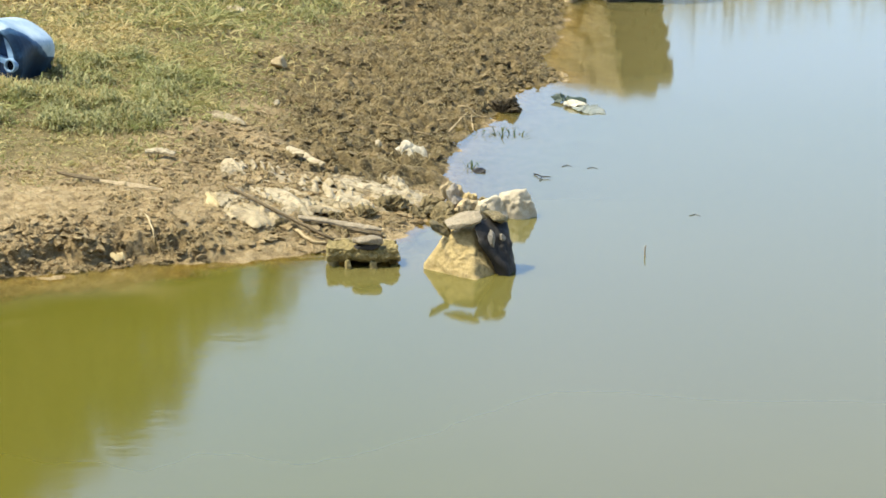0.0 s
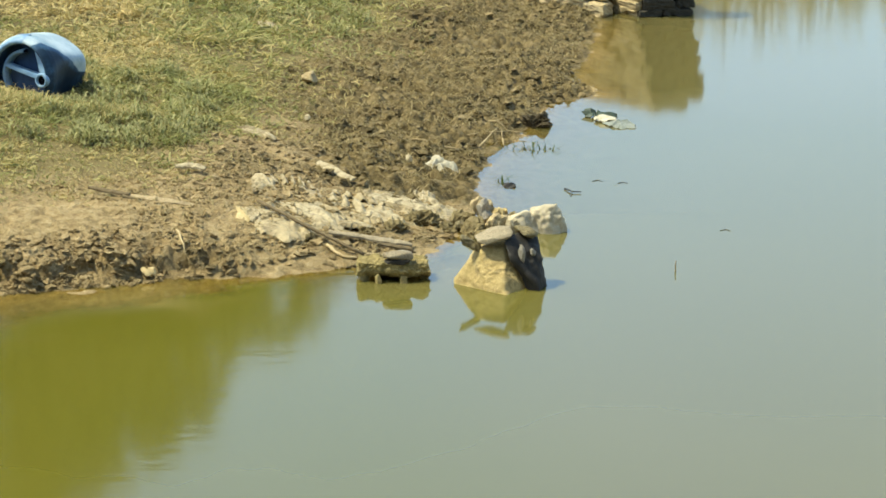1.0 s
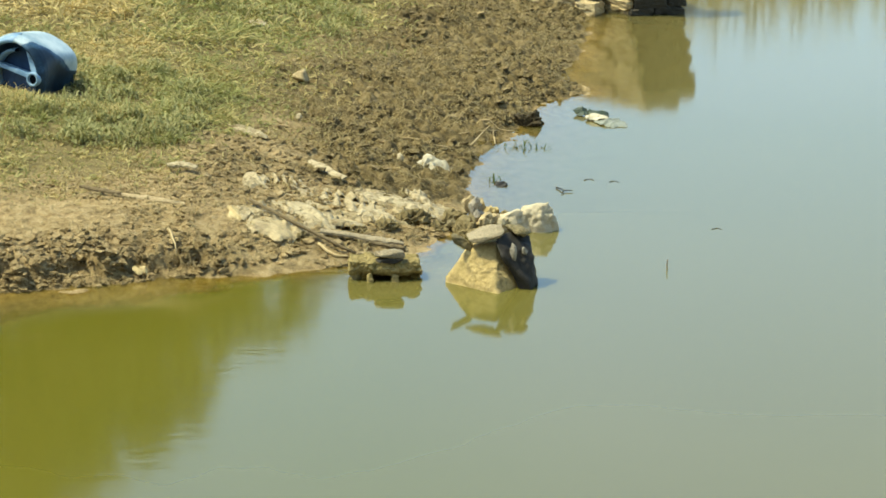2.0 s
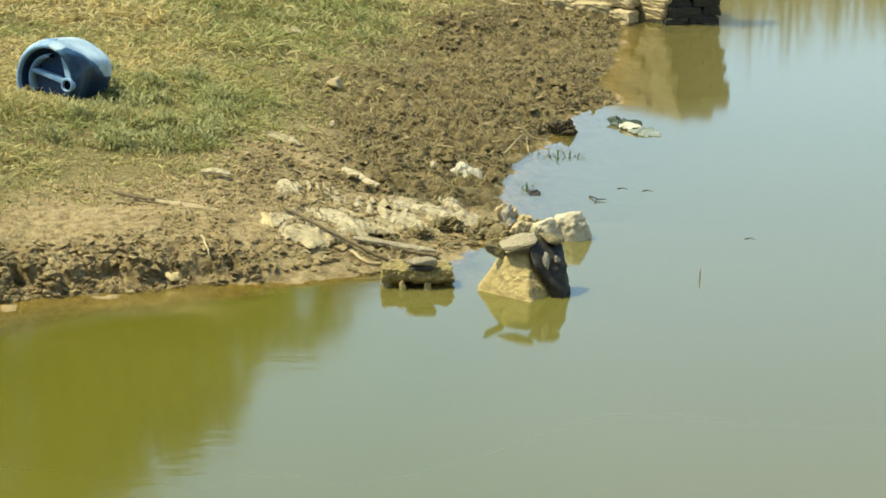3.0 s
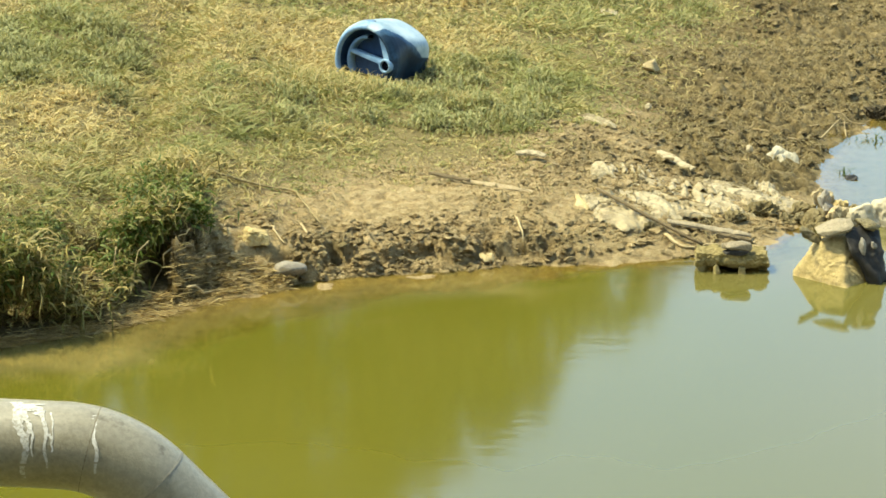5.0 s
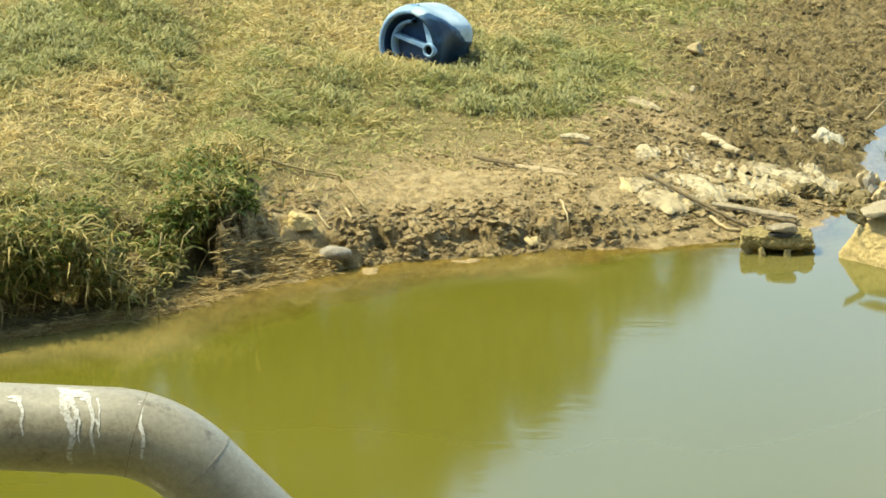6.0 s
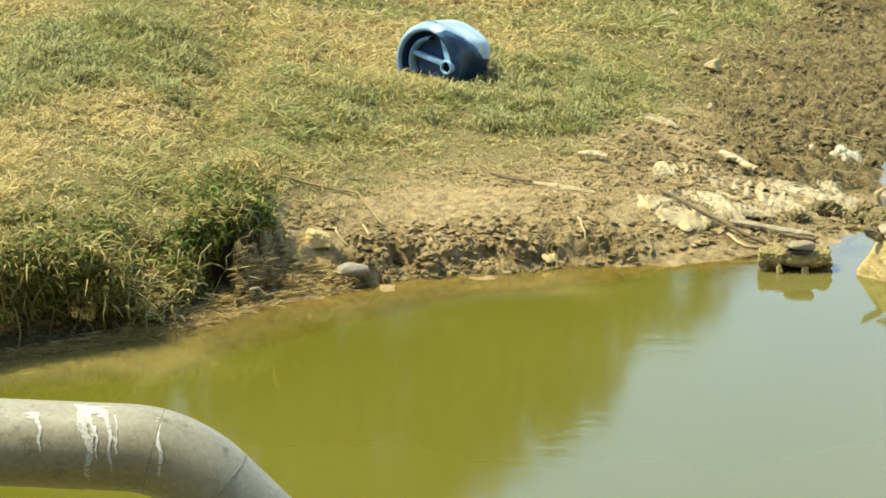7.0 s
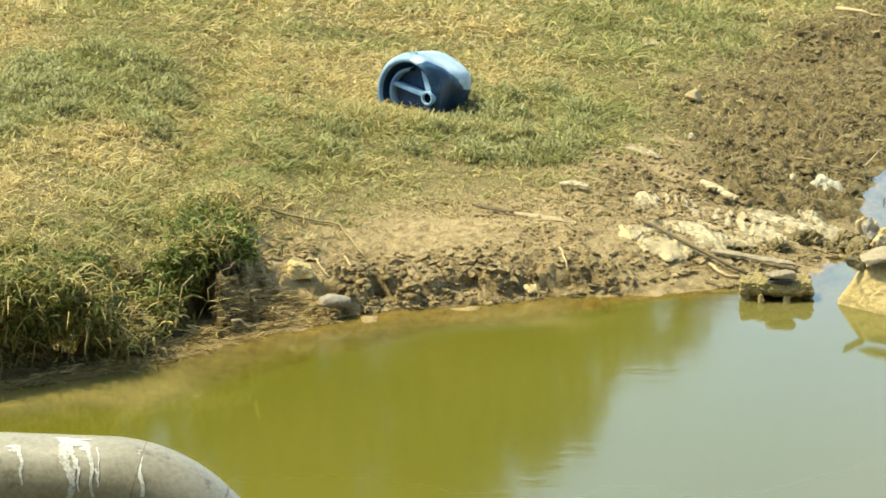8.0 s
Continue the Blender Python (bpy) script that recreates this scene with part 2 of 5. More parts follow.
HOLLOWS = ((-2.12, 11.16, 0.66, 0.5, 0.025), (-1.46, 11.74, 0.28, 0.3, 0.05), (-0.22, 12.28, 0.13, 0.1, 0.02), (0.19, 12.35, 0.06, 0.09, 0.02), (0.05, 12.34, 0.06, 0.08, 0.02), (-0.6, 12.2, 0.07, 0.06, 0.05), (0.34, 12.42, 0.05, 0.05, 0.05))
TABLE = np.random.RandomState(5).rand(256, 256)


def value_noise(x, y, scale, seed=0):
    x, y = np.asarray(x) / scale + 37.7 * seed + 500, np.asarray(y) / scale + 91.3 * seed + 500
    i, j = np.floor(x).astype(int), np.floor(y).astype(int)
    u, v = x - i, y - j
    u, v = u * u * u * (u * (6 * u - 15) + 10), v * v * v * (v * (6 * v - 15) + 10)
    a, b, c, d = (TABLE[(i + p) % 256, (j + q) % 256] for p, q in ((0, 0), (1, 0), (0, 1), (1, 1)))
    return (a * (1 - u) + b * u) * (1 - v) + (c * (1 - u) + d * u) * v - 0.5


def fbm(x, y, scale, octaves=4, seed=0):
    return sum(value_noise(x, y, scale / 2 ** k, seed + k) / 2 ** k for k in range(octaves))


def cells(x, y, scale, seed=0):
    """Broken clods: how near a place lies to its clod's middle (1 there, 0 in the cracks), and the clod's own random tone."""
    x, y = np.asarray(x) / scale + 300 + 17.3 * seed, np.asarray(y) / scale + 300 + 41.9 * seed
    i, j = np.floor(x).astype(int), np.floor(y).astype(int)
    first, second, tone = np.full(x.shape, 9.0), np.full(x.shape, 9.0), np.zeros(x.shape)
    for p in (-1, 0, 1):
        for q in (-1, 0, 1):
            a, b = i + p, j + q
            u, v = TABLE[(a + 7 * seed) % 256, b % 256], TABLE[(a + 99) % 256, (b + 31 + seed) % 256]
            d = np.hypot(a + u - x, b + v - y)
            near = d < first
            second = np.where(near, first, np.minimum(second, d))
            tone = np.where(near, TABLE[(a + 51) % 256, (b + 140) % 256], tone)
            first = np.where(near, d, first)
    return np.clip(second - first, 0, 1), tone


def smooth(a, b, v):
    v = np.clip((np.asarray(v) - a) / (b - a), 0, 1)
    return v * v * (3 - 2 * v)


def inland(x, y):
    """Distance from the water's edge: positive on land, negative over the pond."""
    best, inside = np.full(np.shape(x), 1e9), np.zeros(np.shape(x), bool)
    for (ax, ay), (bx, by) in zip(POND, np.roll(POND, -1, 0)):
        k = np.clip(((x - ax) * (bx - ax) + (y - ay) * (by - ay)) / ((bx - ax) ** 2 + (by - ay) ** 2), 0, 1)
        best = np.minimum(best, np.hypot(x - ax - k * (bx - ax), y - ay - k * (by - ay)))
        inside ^= ((ay > y) != (by > y)) & (x < (bx - ax) * (y - ay) / (by - ay if by != ay else 1e-9) + ax)
    return np.where(inside, -best, best)


def grassiness(x, y):
    """How far a place lies inside the grass (metres, negative in the bare mud)."""
    edge = np.interp(x, GRASS_EDGE[:, 0], GRASS_EDGE[:, 1])
    return (y - edge) * np.where(x > 0.6, 0.4, 0.8) + 0.35 * fbm(x, y, 0.5, 3, 3)


def damp_and_shade(x, y, sd):
    """0 on dry soil, 1 in the dark trampled mud beside the water and in the bank's hollows, where it paints shade."""
    band = smooth(0.35, 0.8, x - 0.16 * np.maximum(y - 13.5, 0) + 0.5 * fbm(x, y, 0.6, 3, 8)) * smooth(13.2, 13.7, y + 0.6 * fbm(x, y, 0.4, 3, 12))
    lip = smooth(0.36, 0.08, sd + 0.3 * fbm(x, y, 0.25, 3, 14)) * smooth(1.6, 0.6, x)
    # hollows under the overhang take the dark soil too, as painted shade
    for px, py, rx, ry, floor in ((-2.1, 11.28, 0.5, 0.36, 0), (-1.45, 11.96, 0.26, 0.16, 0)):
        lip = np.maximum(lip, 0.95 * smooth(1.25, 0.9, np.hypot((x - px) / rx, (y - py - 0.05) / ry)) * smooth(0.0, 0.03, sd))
    hollow_shade = np.maximum(lip * smooth(-1.0, -1.2, x), 0)
    return np.clip(np.maximum(np.maximum(0.9 * band, hollow_shade), lip * np.interp(x, (-1.7, -1.6, -0.95, -0.7, 0.4, 0.55, 0.95, 1.1), (1.0, 0.2, 0.2, 0.42, 0.42, 0.15, 0.15, 0.5))) * smooth(-0.03, 0.01, sd), 0, 1)


def height(x, y, fine=True):
    x, y = np.asarray(x, float), np.asarray(y, float)
    here = (y > 10) & (y < 22) & (x > -4) & (x < 5)
    sd = inland(x, y) + ((0.09 * fbm(x, y, 0.35, 4, 1) + 0.05 * fbm(x, y, 0.09, 2, 2)) * here if fine else 0)
    bank = np.interp(x, (-2.2, -1.85, -1.6, -1.32, -1.1, -0.8, 0.3, 1.0, 1.6), (0.36, 0.31, 0.22, 0.31, 0.25, 0.20, 0.17, 0.07, 0.05))
    reach = np.interp(x, (-1.6, -1.32, -1.1, -0.8, 0.3, 1.0, 1.6), (0.06, 0.09, 0.24, 0.25, 0.25, 0.3, 0.35))
    bank, reach = np.where(y > 10, bank, 0.3), np.where(y > 10, reach, 0.3)
    land = bank * (1 - np.exp(-np.maximum(sd, 0) / reach)) + 0.055 * np.clip(sd, 0, 3.5) + 0.01 * np.clip(sd - 3.5, 0, 60)
    # a low straw-strewn shore lies before the bank
    land = land * (1 - (1 - smooth(0.0, 0.26, sd)) * 0.75 * smooth(-1.75, -1.6, x) * smooth(-0.8, -1.0, x) * (y < 13))
    near = smooth(9.5, 7.5, y) * smooth(0.0, 1.6, sd) * 1.55
    # a pale silted shelf lies just under the water along the bank
    shelf = np.maximum(0, np.interp(x, (-2.2, -1.6, -0.9, -0.2, 0.3, 0.8), (0.35, 0.42, 0.38, 0.28, 0.14, 0.0)) + 0.16 * fbm(x, y, 0.5, 3, 46))
    shelf = np.where(y < 13, shelf, 0)
    inner, outer = np.minimum(-sd, shelf), np.maximum(-sd - shelf, 0)
    bed = -0.13 * inner - 0.4 * (1 - np.exp(-outer / np.where(shelf > 0.03, 0.3, np.where(y > 13.3, 2.2, 1.1))))
    bed = bed + np.where(shelf > 0.03, 0.026 * np.maximum(0, fbm(x, y, 0.14, 3, 48)) * smooth(0.0, 0.1, -sd) * smooth(0.12, 0.0, outer), 0)
    z = np.where(sd > 0, land + near, bed)
    if fine:
        rough = smooth(-0.03, 0.1, sd) * smooth(0.25, -0.3, grassiness(x, y)) * np.where((y > 10) & (y < 24), 1, 0)
        wet = damp_and_shade(x, y, sd)
        lumps, crumbs = fbm(x, y, 0.11, 2, 20), fbm(x, y, 0.04, 2, 26)
        pits = np.maximum(0, 0.11 - np.abs(fbm(x, y, 0.17, 2, 30)))
        trodden = (0.45 + 0.55 * np.maximum(wet, smooth(0.4, 0.2, sd))) * np.where(y < 13, 0.5, 0.35) + np.where(y < 13, 0.3, 0.6) * smooth(-0.1, 0.2, fbm(x, y, 0.7, 2, 33) + 0.4 * wet) * (0.4 + 0.6 * wet)
        lip = smooth(0.34, 0.12, sd) * smooth(0.7, 0.45, x)
        rough = rough * (1 - 0.85 * smooth(0.2, 0.1, sd) * smooth(0.42, 0.55, x) * smooth(1.1, 0.98, x) * (y < 13))
        relief = 0.02 * np.sign(lumps) * np.abs(lumps) ** 0.7 + 0.036 * np.sign(crumbs) * np.abs(crumbs) ** 0.6
        z = z + rough * trodden * ((0.24 + 0.66 * wet) * relief - (0.07 + 0.15 * wet) * pits)
        z = z + rough * (0.009 + 0.015 * np.maximum(wet, lip)) * fbm(x, y, 0.034, 2, 44)
        z = z + rough * lip * (0.045 * fbm(x, y, 0.09, 4, 36) - 0.3 * np.maximum(0, 0.09 - np.abs(fbm(x, y, 0.16, 2, 38))))
        # crumbled clods of two sizes, larger in the wet mud and on the bank's face
        bx, by = x + 0.03 * fbm(x, y, 0.05, 2, 61), y + 0.03 * fbm(x, y, 0.05, 2, 62)
        (big, high), (small, tall) = cells(bx, by, 0.085, 1), cells(bx, by, 0.042, 2)
        crumb = (high - 0.35) * smooth(0.0, 0.35, big) * (0.004 + 0.026 * wet + 0.03 * lip) + (tall - 0.35) * smooth(0.0, 0.4, small) * (0.005 + 0.015 * wet + 0.016 * lip)
        z = z + rough * crumb * (0.35 + 0.65 * smooth(-0.12, 0.12, fbm(x, y, 0.5, 3, 63) + 0.25 * wet + 0.3 * lip))
        z = z + 0.05 * fbm(x, y, 0.9, 3, 40) * smooth(0.1, 0.8, sd) * here
        # hollows washed out of the bank's face
        for px, py, rx, ry, floor in HOLLOWS:
            away = np.hypot((x - px) / rx, (y - py) / ry) + 0.8 * fbm(x, y, 0.1, 4, 52)
            z = z + (np.minimum(z, np.minimum(floor, 0.003 + 0.13 * sd) + 0.012 * fbm(x, y, 0.06, 2, 54)) - z) * smooth(1.0, 0.82, away) * smooth(-0.01, 0.002, sd)
    return z


# ---- building helpers ----
def mesh_object(name, verts, faces, mat, parent=None, attributes=None, flat=True):
    me = bpy.data.meshes.new(name)
    verts = np.asarray(verts, np.float32)
    if isinstance(faces, np.ndarray):
        n, k = faces.shape
        me.vertices.add(len(verts)); me.vertices.foreach_set("co", verts.ravel())
        me.loops.add(n * k); me.loops.foreach_set("vertex_index", faces.astype(np.int32).ravel())
        me.polygons.add(n); me.polygons.foreach_set("loop_start", np.arange(0, n * k, k, dtype=np.int32))
        me.update(calc_edges=True)
    else:
        me.from_pydata(verts.tolist(), [], faces)
    me.polygons.foreach_set("use_smooth", np.full(len(me.polygons), not flat))
    for key, values in (attributes or {}).items():
        me.attributes.new(key, "FLOAT", "POINT").data.foreach_set("value", np.asarray(values, np.float32))
    me.materials.append(mat)
    ob = new(name, me)
    ob.parent = parent
    return ob


def part(name, bm, mat, parent=None, label="", smooth_faces=False):
    """Links a bmesh as one mesh object under a thing or a part."""
    me = bpy.data.meshes.new(name)
    bmesh.ops.recalc_face_normals(bm, faces=bm.faces)
    bm.to_mesh(me)
    bm.free()
    me.polygons.foreach_set("use_smooth", np.full(len(me.polygons), smooth_faces))
    me.materials.append(mat)
    ob = new(name, me)
    ob.parent = parent
    return tagged(ob, label) if label else ob


def thing(name, m, label, category, group=""):
    ob = tagged(new(name), label, category, group)
    ob.empty_display_size = 0.1
    ob.matrix_world = m
    return ob


def ground_at(x, y):
    return float(height(np.array([x]), np.array([y]))[0])


def tensor_grid(xs, ys):
    gx, gy = np.meshgrid(xs, ys)
    n, m = len(xs), len(ys)
    i = (np.arange(m - 1)[:, None] * n + np.arange(n - 1)[None]).ravel()
    return gx.ravel(), gy.ravel(), np.stack([i, i + 1, i + 1 + n, i + n], 1)


def grown(start, step, ratio, end):
    """Places from start outwards, each step longer than the last, until end."""
    out, at, way = [], start, 1 if end > start else -1
    while (end - at) * way > 0:
        step *= ratio
        at += way * step
        out.append(at)
    return out if way > 0 else out[::-1]


def rock_bm(points, seed, rough=0.012, detail=3, scale=0.08):
    """A broken stone: the hull of some corner points with evenly spread, weathered skin and slightly worn edges."""
    hull = bmesh.new()
    for p in points:
        hull.verts.new(p)
    bmesh.ops.convex_hull(hull, input=hull.verts)
    hull.normal_update()
    pts = np.array([tuple(v.co) for f in hull.faces for v in f.verts])
    lo, hi = pts.min(0), pts.max(0)
    mid, half = (lo + hi) / 2, np.maximum((hi - lo) / 2, 1e-3)
    normals = np.array([tuple(f.normal) for f in hull.faces]) * half
    reach = np.array([f.normal.dot(f.calc_center_median() - Vector(mid)) for f in hull.faces])
    flip = np.where(reach < 0, -1, 1)
    normals, reach = normals * flip[:, None], np.maximum(reach * flip, 1e-5)
    hull.free()
    bm = bmesh.new()
    bmesh.ops.create_cube(bm, size=2)
    bmesh.ops.subdivide_edges(bm, edges=bm.edges, cuts=(3, 4, 6, 10, 18, 30)[detail], use_grid_fill=True)
    ways = np.array([tuple(v.co) for v in bm.verts])
    ways /= np.linalg.norm(ways, axis=1)[:, None]
    closeness = np.maximum(ways @ normals.T, 0) / reach
    radius = (closeness ** 40).sum(1) ** (-1 / 40)
    for v, place in zip(bm.verts, mid + ways * radius[:, None] * half):
        v.co = place
    bm.normal_update()
    off = Vector((seed * 3.7, seed * 1.3, seed * 7.1))
    moves = [(v, v.normal * rough * (noise.fractal(v.co / scale + off, 0.8, 2.1, 4) + 0.5 * noise.noise(v.co / (scale * 0.25) + off) + 0.25 * noise.noise(v.co / (scale * 0.1) + off))) for v in bm.verts]
    for v, d in moves:
        v.co += d
    return bm


def box_points(w, d, h, skew=0.15, seed=0):
    r = random.Random(seed)
    return [(sx * w / 2 * (1 - r.random() * skew), sy * d / 2 * (1 - r.random() * skew), z * h * (1 - r.random() * skew * (1 if z else 0)))
            for sx in (-1, 1) for sy in (-1, 1) for z in (0, 1)]


def pebble_points(w, d, h, seed=0, n=26):
    r = random.Random(seed)
    out = []
    for _ in range(n):
        v = Vector((r.gauss(0, 1), r.gauss(0, 1), r.gauss(0, 1))).normalized()
        out.append((v.x * w / 2, v.y * d / 2, v.z * h / 2 + h * 0.42))
    return out


def stone(name, x, y, m_points, mat, label, seed=0, turn=0, sink=0.01, rough=0.008, z=None, group="", category="stone", detail=3, scale=0.08, tilt=(0, 0), worn=True):
    bm = rock_bm(m_points, seed, rough, detail, scale)
    ob = part(name, bm, mat, smooth_faces=worn)
    ob.matrix_world = pose(x, y, (ground_at(x, y) if z is None else z) - sink, tilt[0], tilt[1], turn)
    return tagged(ob, label, category, group)


def tube_bm(points, radii, sides=8, wobble=0.0, seed=0, caps=True):
    """A round stem along some points."""
    bm, rings, r = bmesh.new(), [], random.Random(seed)
    pts = [Vector(p) for p in points]
    for i, (p, rad) in enumerate(zip(pts, radii)):
        along = (pts[min(i + 1, len(pts) - 1)] - pts[max(i - 1, 0)]).normalized()
        side = along.cross(Vector((0, 0, 1)) if abs(along.z) < 0.9 else Vector((1, 0, 0))).normalized()
        up = side.cross(along)
        rings.append([bm.verts.new(p + (side * math.cos(a) + up * math.sin(a)) * rad * (1 + wobble * (r.random() - 0.5)))
                      for a in (2 * math.pi * k / sides for k in range(sides))])
    for a, b in zip(rings, rings[1:]):
        for k in range(sides):
            bm.faces.new((a[k], a[(k + 1) % sides], b[(k + 1) % sides], b[k]))
    if caps:
        bm.faces.new(rings[0])
        bm.faces.new(rings[-1])
    return bm


def stick(name, points, radius, mat, label, category="stick", seed=0, taper=0.5, sides=7, lift=None, group="", above=0.0, bent=0.4):
    """A bent stick lying on the ground along some points of the plan."""
    r, pts = random.Random(seed), []
    for (ax, ay), (bx, by) in zip(points, points[1:]):
        for k in range(4):
            u = k / 4
            pts.append((ax + (bx - ax) * u + r.gauss(0, radius * bent), ay + (by - ay) * u + r.gauss(0, radius * bent)))
    pts.append(points[-1])
    low = [max(ground_at(*p), 0.0) for p in pts]
    n = len(pts)
    zs = [max(low[max(0, i - 1):i + 2]) + radius * 0.6 + above for i in range(n)] if lift is None else [lift(i / (n - 1)) for i in range(n)]
    bm = tube_bm([(x, y, z) for (x, y), z in zip(pts, zs)], [radius * (1 - (1 - taper) * i / (n - 1)) for i in range(n)], sides, 0.35, seed)
    return tagged(part(name, bm, mat, smooth_faces=True), label, category, group)


def blade_mesh(name, x, y, z, length, width, lean, turn, dry, mat, droop=1.0, parent=None, side=None):
    """Many bent blades in one mesh: each two quads and a tip."""
    n = len(x)
    cx, sx = np.cos(turn), np.sin(turn)
    wx, wy = -sx * width / 2, cx * width / 2
    verts, base = np.empty((n, 7, 3), np.float32), np.stack([x, y, z], 1)
    for k, (u, w) in enumerate(((0.0, 1.0), (0.42, 0.85), (0.78, 0.55))):
        out, up = lean * length * u ** 1.5 * 0.95, length * (u - droop * lean * 0.45 * u * u)
        centre = base + np.stack([cx * out, sx * out, up], 1)
        verts[:, 2 * k] = centre - np.stack([wx * w, wy * w, 0 * wx], 1)
        verts[:, 2 * k + 1] = centre + np.stack([wx * w, wy * w, 0 * wx], 1)
    out, up = lean * length * 0.95, length * (1 - droop * lean * 0.55)
    verts[:, 6] = base + np.stack([cx * out, sx * out, up], 1)
    i = np.arange(n)[:, None] * 7
    tris = np.concatenate([i + np.array([a]) for a in ((0, 1, 3), (0, 3, 2), (2, 3, 5), (2, 5, 4), (4, 5, 6))])
    return mesh_object(name, verts.reshape(-1, 3), tris, mat, parent, {"dry": np.repeat(dry, 7)})


def leaf_mesh(name, x, y, z, length, width, lean, turn, dry, mat, parent=None):
    """Many leaves in one mesh: each a lozenge of two triangles folded along its rib."""
    n = len(x)
    base, out, up = np.stack([x, y, z], 1), lean * length * 0.7, length * (1 - 0.5 * lean)
    way, side = np.stack([np.cos(turn) * out, np.sin(turn) * out, up], 1), np.stack([-np.sin(turn) * width / 2, np.cos(turn) * width / 2, 0.15 * length], 1)
    verts = np.stack([base, base + 0.45 * way + side, base + way, base + 0.45 * way - side * [1, 1, -1]], 1)
    i = np.arange(n)[:, None] * 4
    return mesh_object(name, verts.reshape(-1, 3), np.concatenate([i + np.array([(0, 1, 2)]), i + np.array([(0, 2, 3)])]), mat, parent, {"dry": np.repeat(dry, 4)})


def strand_mesh(name, x, y, z, length, width, lift, droop, turn, curl, roll, dry, mat, parent=None):
    """Many curling strands of grass in one mesh: each leaves its root at a pitch, bends over and turns aside; two quads and a tip."""
    n, at, stations = len(x), np.stack([x, y, z], 1), (0.0, 0.36, 0.72, 1.0)
    verts = np.empty((n, 7, 3), np.float32)
    for k, u in enumerate(stations):
        if k:
            mid = (u + stations[k - 1]) / 2
            h, e = turn + curl * mid, lift - droop * mid
            at = at + (length * (u - stations[k - 1]))[:, None] * np.stack([np.cos(e) * np.cos(h), np.cos(e) * np.sin(h), np.sin(e)], 1)
        h = turn + curl * u
        half = (width * (0.8, 1.0, 0.75, 0)[k] / 2)[:, None] * np.stack([-np.sin(h) * np.cos(roll), np.cos(h) * np.cos(roll), np.sin(roll)], 1)
        if k < 3:
            verts[:, 2 * k], verts[:, 2 * k + 1] = at - half, at + half
        else:
            verts[:, 6] = at
    i = np.arange(n)[:, None] * 7
    tris = np.concatenate([i + np.array([a]) for a in ((0, 1, 3), (0, 3, 2), (2, 3, 5), (2, 5, 4), (4, 5, 6))])
    return mesh_object(name, verts.reshape(-1, 3), tris, mat, parent, {"dry": np.repeat(dry, 7)})


# ---- ground and water ----
xs = np.array(grown(-2.9, 0.05, 1.3, -2500) + list(np.arange(-2.9, 3.9, 0.0128)) + grown(3.9, 0.05, 1.3, 2500))
ys = np.array(grown(10.9, 0.05, 1.25, -2500) + list(np.arange(10.9, 14.5, 0.012)) + list(np.arange(14.5, 20.0, 0.019)) + grown(20.0, 0.05, 1.25, 2500))
gx, gy, quads = tensor_grid(xs, ys)
gz = height(gx, gy)
gsd = inland(gx, gy)
# wet carries the hollows' painted shade along with the real damp
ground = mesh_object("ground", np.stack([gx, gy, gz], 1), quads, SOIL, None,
                     {"wet": damp_and_shade(gx, gy, gsd), "turf": np.maximum(smooth(-0.1, 0.3, grassiness(gx, gy)), smooth(9.5, 8.5, gy)),
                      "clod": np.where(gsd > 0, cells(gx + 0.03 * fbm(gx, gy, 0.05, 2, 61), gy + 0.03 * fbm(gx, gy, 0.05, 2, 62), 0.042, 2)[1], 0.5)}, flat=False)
tagged(ground, "trampled mud bank rising to dry grassy soil", "ground", kind="structure")

xs = np.array(grown(-3.0, 0.05, 1.4, -6) + list(np.arange(-3.0, 4.2, 0.04)) + grown(4.2, 0.05, 1.3, 40))
ys = np.array(grown(10.4, 0.05, 1.4, 0) + list(np.arange(10.4, 19.5, 0.04)) + grown(19.5, 0.05, 1.3, 45))
wx, wy, quads = tensor_grid(xs, ys)
depth = np.maximum(0, -height(wx, wy))
shallow = np.exp(-depth / 0.045) * 0.85 * (0.25 + 0.75 * smooth(-1.9, -1.1, wx))
# beyond the left bank's silt, brown put in the body tints the mirrored tones
silt_and_mirror = np.maximum(np.maximum(smooth(12.9, 16.8, wy), 0.9 * smooth(-0.55, -0.15, inland(wx, wy) + 0.3 * fbm(wx, wy, 0.5, 3, 47)) * smooth(0.4, 0.0, wx) * smooth(9, 10.5, wy)), 0.9 * smooth(-1.0, -0.2, inland(wx, wy)) * smooth(0.6, 1.2, wx)) * smooth(7, 4.5, wx)
silt_and_mirror = np.maximum(silt_and_mirror, 0.55 * smooth(0.6, 2.0, wx))
# sand stirred up along the bank, drifting out in wisps
drift = inland(wx, wy) + 0.35 * fbm(wx, wy, 0.5, 3, 47)
wisps = smooth(0.1, 0.0, np.abs(fbm(wx, wy, 0.55, 3, 49) + 0.02)) * smooth(-0.8, -0.2, drift)
shoal = np.clip(smooth(-0.3, 0.05, drift) + 0.6 * wisps, 0, 1) * smooth(0.9, -0.1, wx) * smooth(13.5, 12.8, wy) * smooth(9.5, 10.6, wy)
water = mesh_object("water", np.stack([wx, wy, 0 * wx], 1), quads, WATER, None, {"shallow": shallow, "silt_and_mirror": silt_and_mirror, "shoal": shoal}, flat=False)
tagged(water, "still murky olive green pond water", "water", kind="structure")

